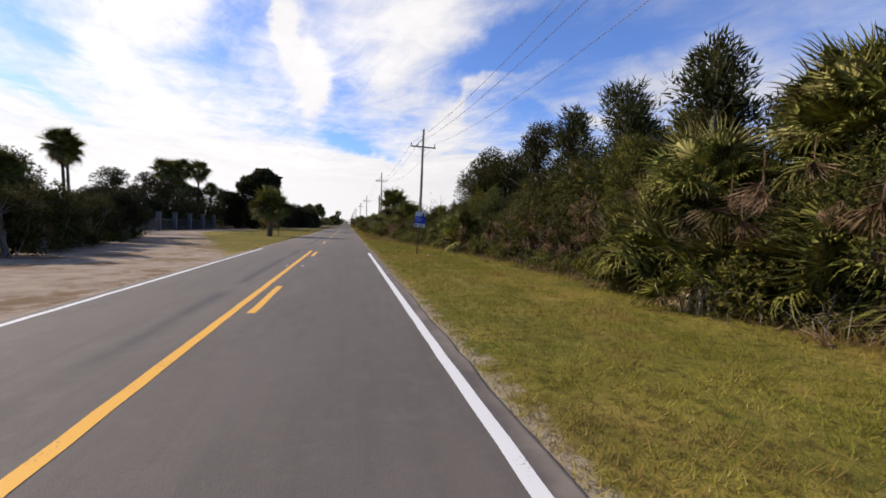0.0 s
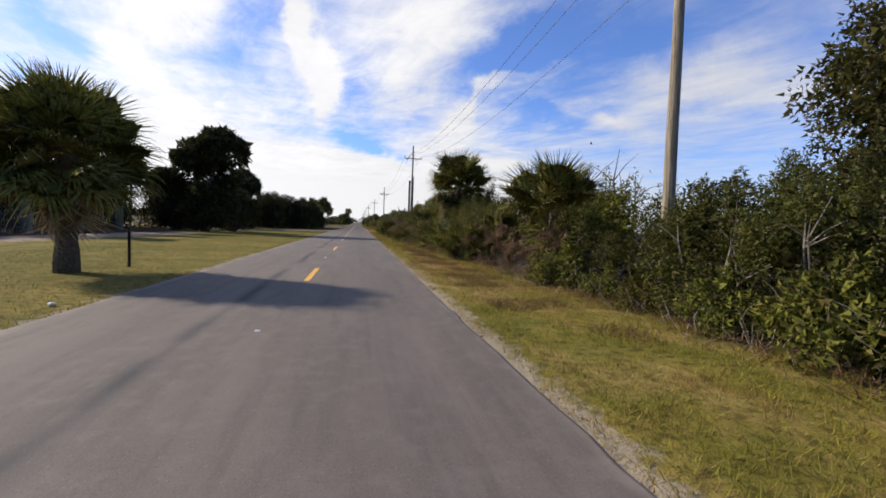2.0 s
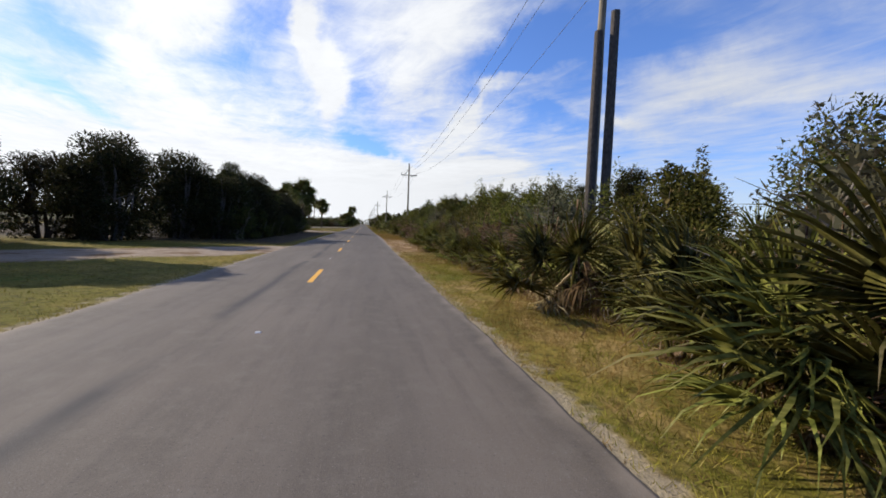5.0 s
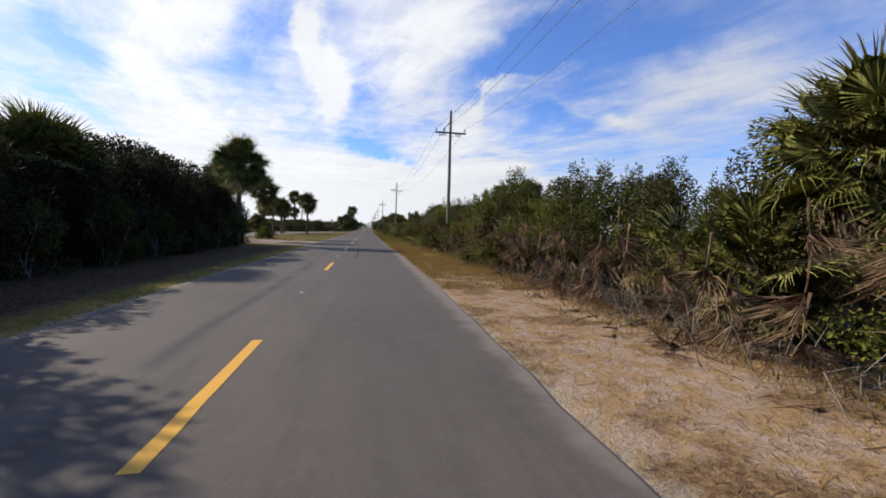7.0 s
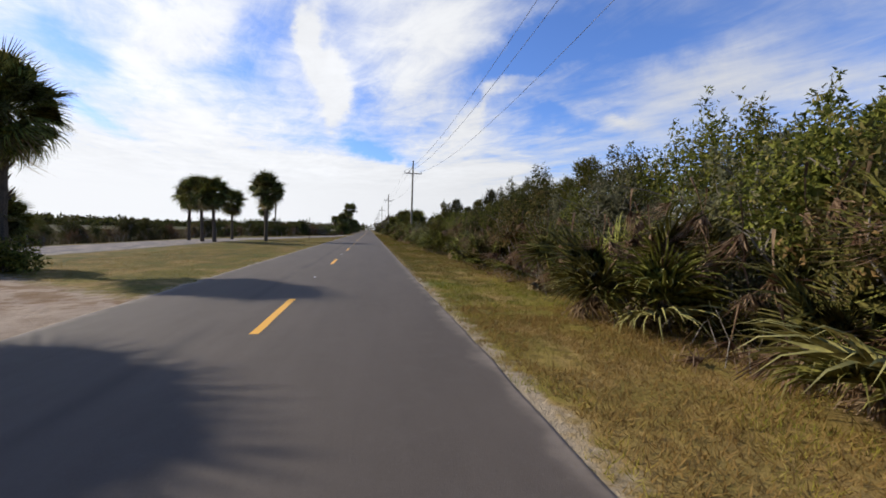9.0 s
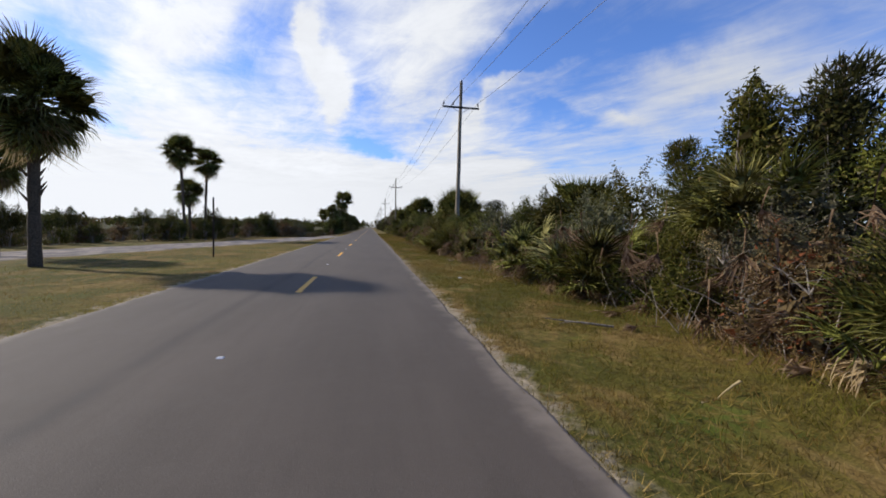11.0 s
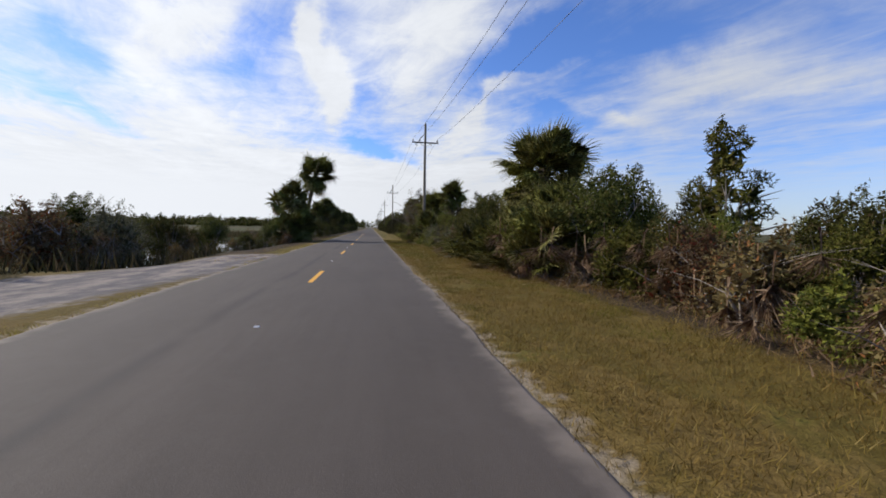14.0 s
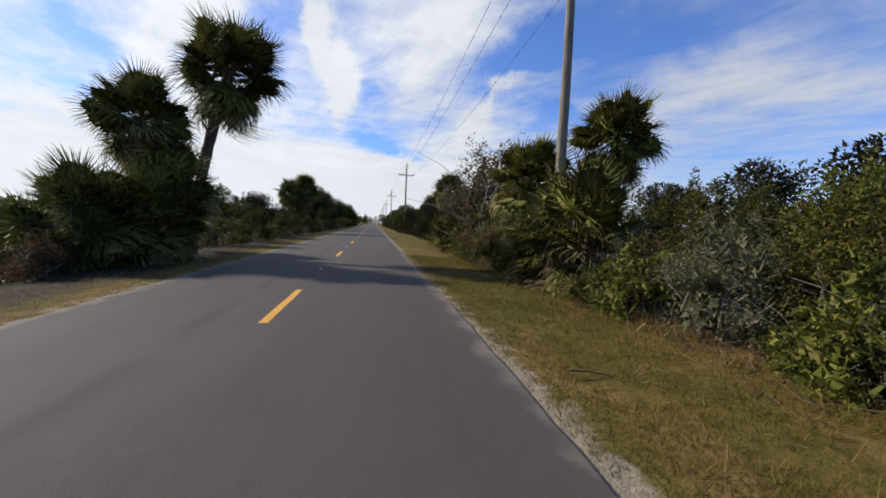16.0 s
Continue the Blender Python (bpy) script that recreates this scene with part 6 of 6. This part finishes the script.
right = [p for p in scatter(grng, 480000, 3.12, 6.9, -36, 246) if (p[0] < hedge_front(p[1]) + 0.15 and not 72 < p[1] < 113 and clump(*p))]
right += [p for p in scatter(grng, 40000, 6.5, 9.4, -36, 0)]
hues = [hue_of(*p) for p in right]
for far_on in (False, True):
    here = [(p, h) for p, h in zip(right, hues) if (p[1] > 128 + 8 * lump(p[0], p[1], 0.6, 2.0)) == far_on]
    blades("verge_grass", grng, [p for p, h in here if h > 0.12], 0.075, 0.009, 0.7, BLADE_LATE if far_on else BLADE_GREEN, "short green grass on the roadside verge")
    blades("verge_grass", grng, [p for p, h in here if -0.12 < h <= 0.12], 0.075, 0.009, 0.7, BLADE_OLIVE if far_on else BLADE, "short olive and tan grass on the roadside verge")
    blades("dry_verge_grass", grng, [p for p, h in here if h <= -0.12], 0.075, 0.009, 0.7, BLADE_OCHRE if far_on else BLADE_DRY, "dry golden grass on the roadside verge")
blades("dry_verge_grass", grng, [p for p in scatter(grng, 60000, 3.4, 6.8, 93, 124) if clump(*p)], 0.08, 0.013, 0.8, BLADE_DRY, "flattened golden dry grass beside the road")
blades("straw", grng, [p for p in scatter(grng, 16000, 3.4, 6.8, 72, 98)], 0.05, 0.014, 2.6, BLADE_DRY, "scattered brown straw on bare ground")
tufts = [p for p in scatter(grng, 240000, 3.5, 7.2, -34, 246) if p[0] < hedge_front(p[1]) + 0.3 and not 72 < p[1] < 96 and lump(p[0], p[1], 1.6, 27.0) + 0.3 * lump(p[0], p[1], 0.3, 9.0) > 0.0]
th = [hue_of(*p) + 0.1 * lump(p[0], p[1], 5.0, 1.0) for p in tufts]
blades("grass_tufts", grng, [p for p, h in zip(tufts, th) if h > 0.06], 0.12, 0.008, 0.6, BLADE_GREEN, "taller olive tufts of grass on the verge")
blades("dry_grass_tufts", grng, [p for p, h in zip(tufts, th) if h <= 0.06], 0.12, 0.008, 0.6, BLADE_OCHRE, "taller straw-coloured tufts of grass on the verge")
for s in (-1, 1):                                              # grass creeping over the pavement's edges
    rim = []
    for k in range(26000):
        y = -40 + 290 * grng.random()
        if lump(s, y, 0.6, 88.0) + 0.5 * lump(s, y, 2.5, 8.0) > -0.1 and not (s < 0 and (y < -8 or 70 < y < 76 or 117 < y < 125)):
            rim.append((road_edge(y, s) + s * (0.02 + 0.16 * abs(grng.normal())), y))
    blades("edge_grass", grng, rim, 0.06, 0.010, 0.7, BLADE_DRY if s > 0 else BLADE, "short dry grass creeping over the road edge")
red = [p for p in scatter(grng, 30000, 3.8, 5.7, 6, 34) if lump(p[0], p[1], 0.8, 12.0) + 0.6 * math.exp(-((p[1] - 20) / 9.0) ** 2 - ((p[0] - 4.7) / 0.6) ** 2) > 0.35]
blades("red_weeds", grng, red, 0.12, 0.013, 0.6, RUST, "reddish brown weeds in the verge grass")
shreds = []
for k in range(24000):
    y = -30 + 275 * grng.random()
    if lump(0, y, 0.3, 44.0) > -0.15:
        shreds.append((hedge_front(y) + 0.15 + 0.45 * grng.normal(), y))
blades("dry_leaf_litter", grng, shreds, 0.17, 0.030, 1.6, DEAD, "tan shreds of dry palm leaf along the hedge foot")


def left_ok(x, y):
    if 82 < y < 118 and x < -3.8 or y < -9 and x < -3.3:
        return False
    if y < 30 and x < -5.0 - 0.42 * (y + 12):
        return False
    if 60 < y < 77 and abs(y - (62 + (x + 16) * 0.96)) < 3.2:
        return False
    if 116 < y < 128:
        return False
    if 128 <= y < 168 and x < -13.6 or y >= 168 and x < -13.6 + 0.29 * (y - 168):
        return False
    return clump(x, y)


left = [p for p in scatter(grng, 170000, -11.0, -3.12, -10, 215) if left_ok(*p)]
left += scatter(grng, 7000, -5.2, -3.1, 214, 262)
lh = [lump(x, y, 0.16, 71.0) + 0.4 * lump(x, y, 1.7, 3.0) for x, y in left]
for near in (True, False):
    here = [(p, h) for p, h in zip(left, lh) if (p[1] < 76) == near]
    blades("dry_verge_grass", grng, [p for p, h in here if h < 0.0], 0.06, 0.011, 0.6, BLADE if near else BLADE_DRY, "short golden grass on the open roadside")
    blades("verge_grass", grng, [p for p, h in here if h >= 0.0], 0.06, 0.011, 0.6, BLADE_GREEN if near else BLADE_OCHRE, "short sunlit grass on the open roadside")
tall, tall_green = [], []
for k in range(46000):                                         # rough grass that grows up into the hedge
    y = -40 + 300 * grng.random()
    x = hedge_front(y) + 0.15 - 0.55 * abs(grng.normal()) + 0.3 * grng.random()
    if lump(x, y, 0.9, 15.0) + 0.4 * lump(x, y, 3.0, 5.0) > -0.15:
        (tall if lump(x, y, 0.5, 61.0) + 0.4 * grng.normal() > -0.1 else tall_green).append((x, y))
blades("tall_dry_grass", grng, tall, 0.24, 0.010, 0.5, BLADE_DRY, "tall dry grass along the hedge foot")
blades("tall_grass", grng, tall_green, 0.22, 0.010, 0.5, BLADE_LATE, "tall green grass along the hedge foot")
reeds = [p for p in scatter(grng, 70000, -60, -7.0, 205, 285) if -0.40 < ground_z(*p) < -0.12]
reeds += [p for p in scatter(grng, 26000, -60, -21, 124, 206) if ground_z(*p) > -0.41]
blades("marsh_grass", grng, reeds, 0.75, 0.05, 0.25, REED, "brown and green salt marsh grass beside water")

# ---------------------------------------------------------------- dry tangle at the hedge foot
trng = np.random.default_rng(63)
dry = []
tri_v = []
for me in WITHERED:
    co = np.empty(len(me.vertices) * 3, np.float32)
    me.vertices.foreach_get("co", co)
    ix = np.empty(len(me.polygons) * 3, np.int32)
    me.polygons.foreach_get("vertices", ix)
    tri_v.append(co.reshape(-1, 3)[ix].reshape(-1, 3, 3))
for k in range(1700):
    y = -34 + 282 * trng.random()
    if lump(0, y, 0.17, 51.0) < -0.22 or 0 < y < 12 or 174 < y < 179 or 183 < y < 191 or 221 < y < 234:
        continue
    x = hedge_front(y) - 0.05 + 0.32 * trng.normal()
    hang = trng.random() < 0.7
    z = 0.7 + 0.42 * hedge_top(y) * trng.random() if hang else 0.15
    x += 0.3 * (z - 0.7) if hang else 0.0
    tip = radians(62 + 26 * trng.random()) if hang else radians(12 * trng.random())
    m = (Matrix.Translation((x, y, ground_z(x, y) + z)) @ Euler((trng.normal() * 0.5, tip, trng.random() * 6.28)).to_matrix().to_4x4() @ Matrix.Scale(0.45 + 0.4 * trng.random(), 4))
    a = np.array(m)
    dry.append(tri_v[k % 3] @ a[:3, :3].T + a[:3, 3])
q = np.concatenate(dry)
q = q[(q[:, :, 2] > -0.1).all(axis=1)]
me = quick_mesh("dry_frond_tangle", q.reshape(-1, 3), np.arange(len(q) * 3).reshape(-1, 3))
me.materials.append(DEAD)
tagged(new("dry_frond_tangle", me), "tangle of dry tan palm fronds along the hedge foot", "dry fronds", kind="stuff")

sv, sf = [], []
for k in range(5200):                                          # bare stalks and vine stems
    y = -36 + 284 * trng.random()
    x = hedge_front(y) + 0.5 + 0.5 * trng.normal()
    if 187 < y < 206 or 221 < y < 234:
        continue
    n = 0.35 + 0.95 * trng.random() ** 1.7
    b = np.array((x, y, ground_z(x, y) - 0.03))
    d = np.array((0.45 * trng.normal() - 0.15, 0.45 * trng.normal(), 0.85))
    p1 = b + d * n * 0.5
    p2 = b + d * n + np.array((0.2 * trng.normal(), 0.2 * trng.normal(), -0.25 * n * trng.random()))
    r = 0.006 + 0.007 * trng.random()
    k0 = len(sv)
    for p, s in ((b, r), (p1, 0.8 * r), (p2, 0.3 * r)):
        sv += [p + np.array((s, 0, 0)), p + np.array((-0.5 * s, 0.87 * s, 0)), p + np.array((-0.5 * s, -0.87 * s, 0))]
    for i in (0, 3):
        sf += [(k0 + i + j, k0 + i + (j + 1) % 3, k0 + i + 3 + (j + 1) % 3, k0 + i + 3 + j) for j in range(3)]
me = quick_mesh("bare_stalks", np.array(sv), sf)
me.materials.append(BARK)
tagged(new("bare_stalks", me), "thicket of bare grey-tan stalks at the hedge foot", "stalks", kind="stuff")

# ---------------------------------------------------------------- things lying on the verges


def fallen_frond(x, y, turn, scale, tilt=8.0):
    t = thing("fallen_palm_frond", pose(x, y, ground_z(x, y) + 0.10, 0, tilt, turn) @ Matrix.Scale(scale, 4), "dry tan palm frond lying on the ground", "palm frond", "fallen fronds")
    part("dead_frond", DRYFAN[0] if scale > 0.7 else WITHERED[int(10 * scale) % 2], DEAD, t)
    return t


frng2 = np.random.default_rng(41)
for k in range(46):
    y = -12 + 250 * k / 45 + 2 * frng2.normal()
    fallen_frond(hedge_front(y) - 0.1 + 0.35 * frng2.normal(), y, 360 * frng2.random(), 0.35 + 0.25 * frng2.random(), 2 + 7 * frng2.random())
for x, y, a in ((6.2, 34.2, 20), (6.0, 31.9, 150), (5.3, 152.0, 200), (5.6, 171.0, 10)):
    fallen_frond(x, y, a, 0.6, 4)
fallen_frond(3.65, 229.35, 6, 0.8, 3)


def fallen_branch(x, y, turn, length, mat=BARK):
    t = thing("fallen_branch", pose(x, y, ground_z(x, y) + 0.03, 0, 0, turn), "pale bare branch lying on the verge", "branch", "fallen branches")
    bm = bmesh.new()
    tube(bm, ((0, 0, 0.01), (length * 0.35, 0.05, 0.04), (length * 0.7, -0.04, 0.03), (length, 0.06, 0.07)), (0.022, 0.019, 0.013, 0.005), 7)
    tube(bm, ((length * 0.4, 0.04, 0.04), (length * 0.6, 0.25, 0.08), (length * 0.75, 0.36, 0.06)), (0.012, 0.009, 0.003), 5)
    part("limb", bm, mat, t)


for x, y, a, n in ((5.6, 32.6, 30, 1.2), (5.9, 30.2, 170, 1.6), (5.3, 40.2, 100, 0.8), (5.9, 89.0, 20, 1.5), (6.1, 112.0, 180, 0.9), (5.5, 154.5, 150, 1.1), (5.9, 161.2, 10, 1.0), (5.3, 167.4, 60, 0.7), (4.9, 187.0, 10, 0.6), (6.0, 217.2, 160, 0.7), (5.7, 223.0, 20, 0.9), (5.9, 14.2, 40, 1.3), (6.3, 12.0, 120, 1.0)):
    fallen_branch(x, y, a, n)


def litter(x, y, turn, size):
    t = thing("litter", pose(x, y, ground_z(x, y) + 0.04, 0, 0, turn), "crumpled white scrap of litter on the grass", "litter", "litter")
    bm = bmesh.new()
    bmesh.ops.create_icosphere(bm, subdivisions=2, radius=0.5)
    for v in bm.verts:
        v.co *= 1 + 0.35 * noise.noise(v.co * 4 + Vector((x, y, 0)))
        v.co = Vector((v.co.x * size[0], v.co.y * size[1], v.co.z * size[2]))
    part("scrap", bm, LITTER, t)


for x, y, a, s in ((5.9, -10.2, 10, (0.12, 0.08, 0.04)), (4.9, -6.0, 50, (0.12, 0.06, 0.03)), (7.3, 112.2, 5, (0.45, 0.2, 0.10)), (4.4, 161.0, 20, (0.16, 0.10, 0.05)), (-3.6, 9.0, 0, (0.12, 0.1, 0.06)), (4.1, 33.8, 30, (0.1, 0.1, 0.05))):
    litter(x, y, a, s)
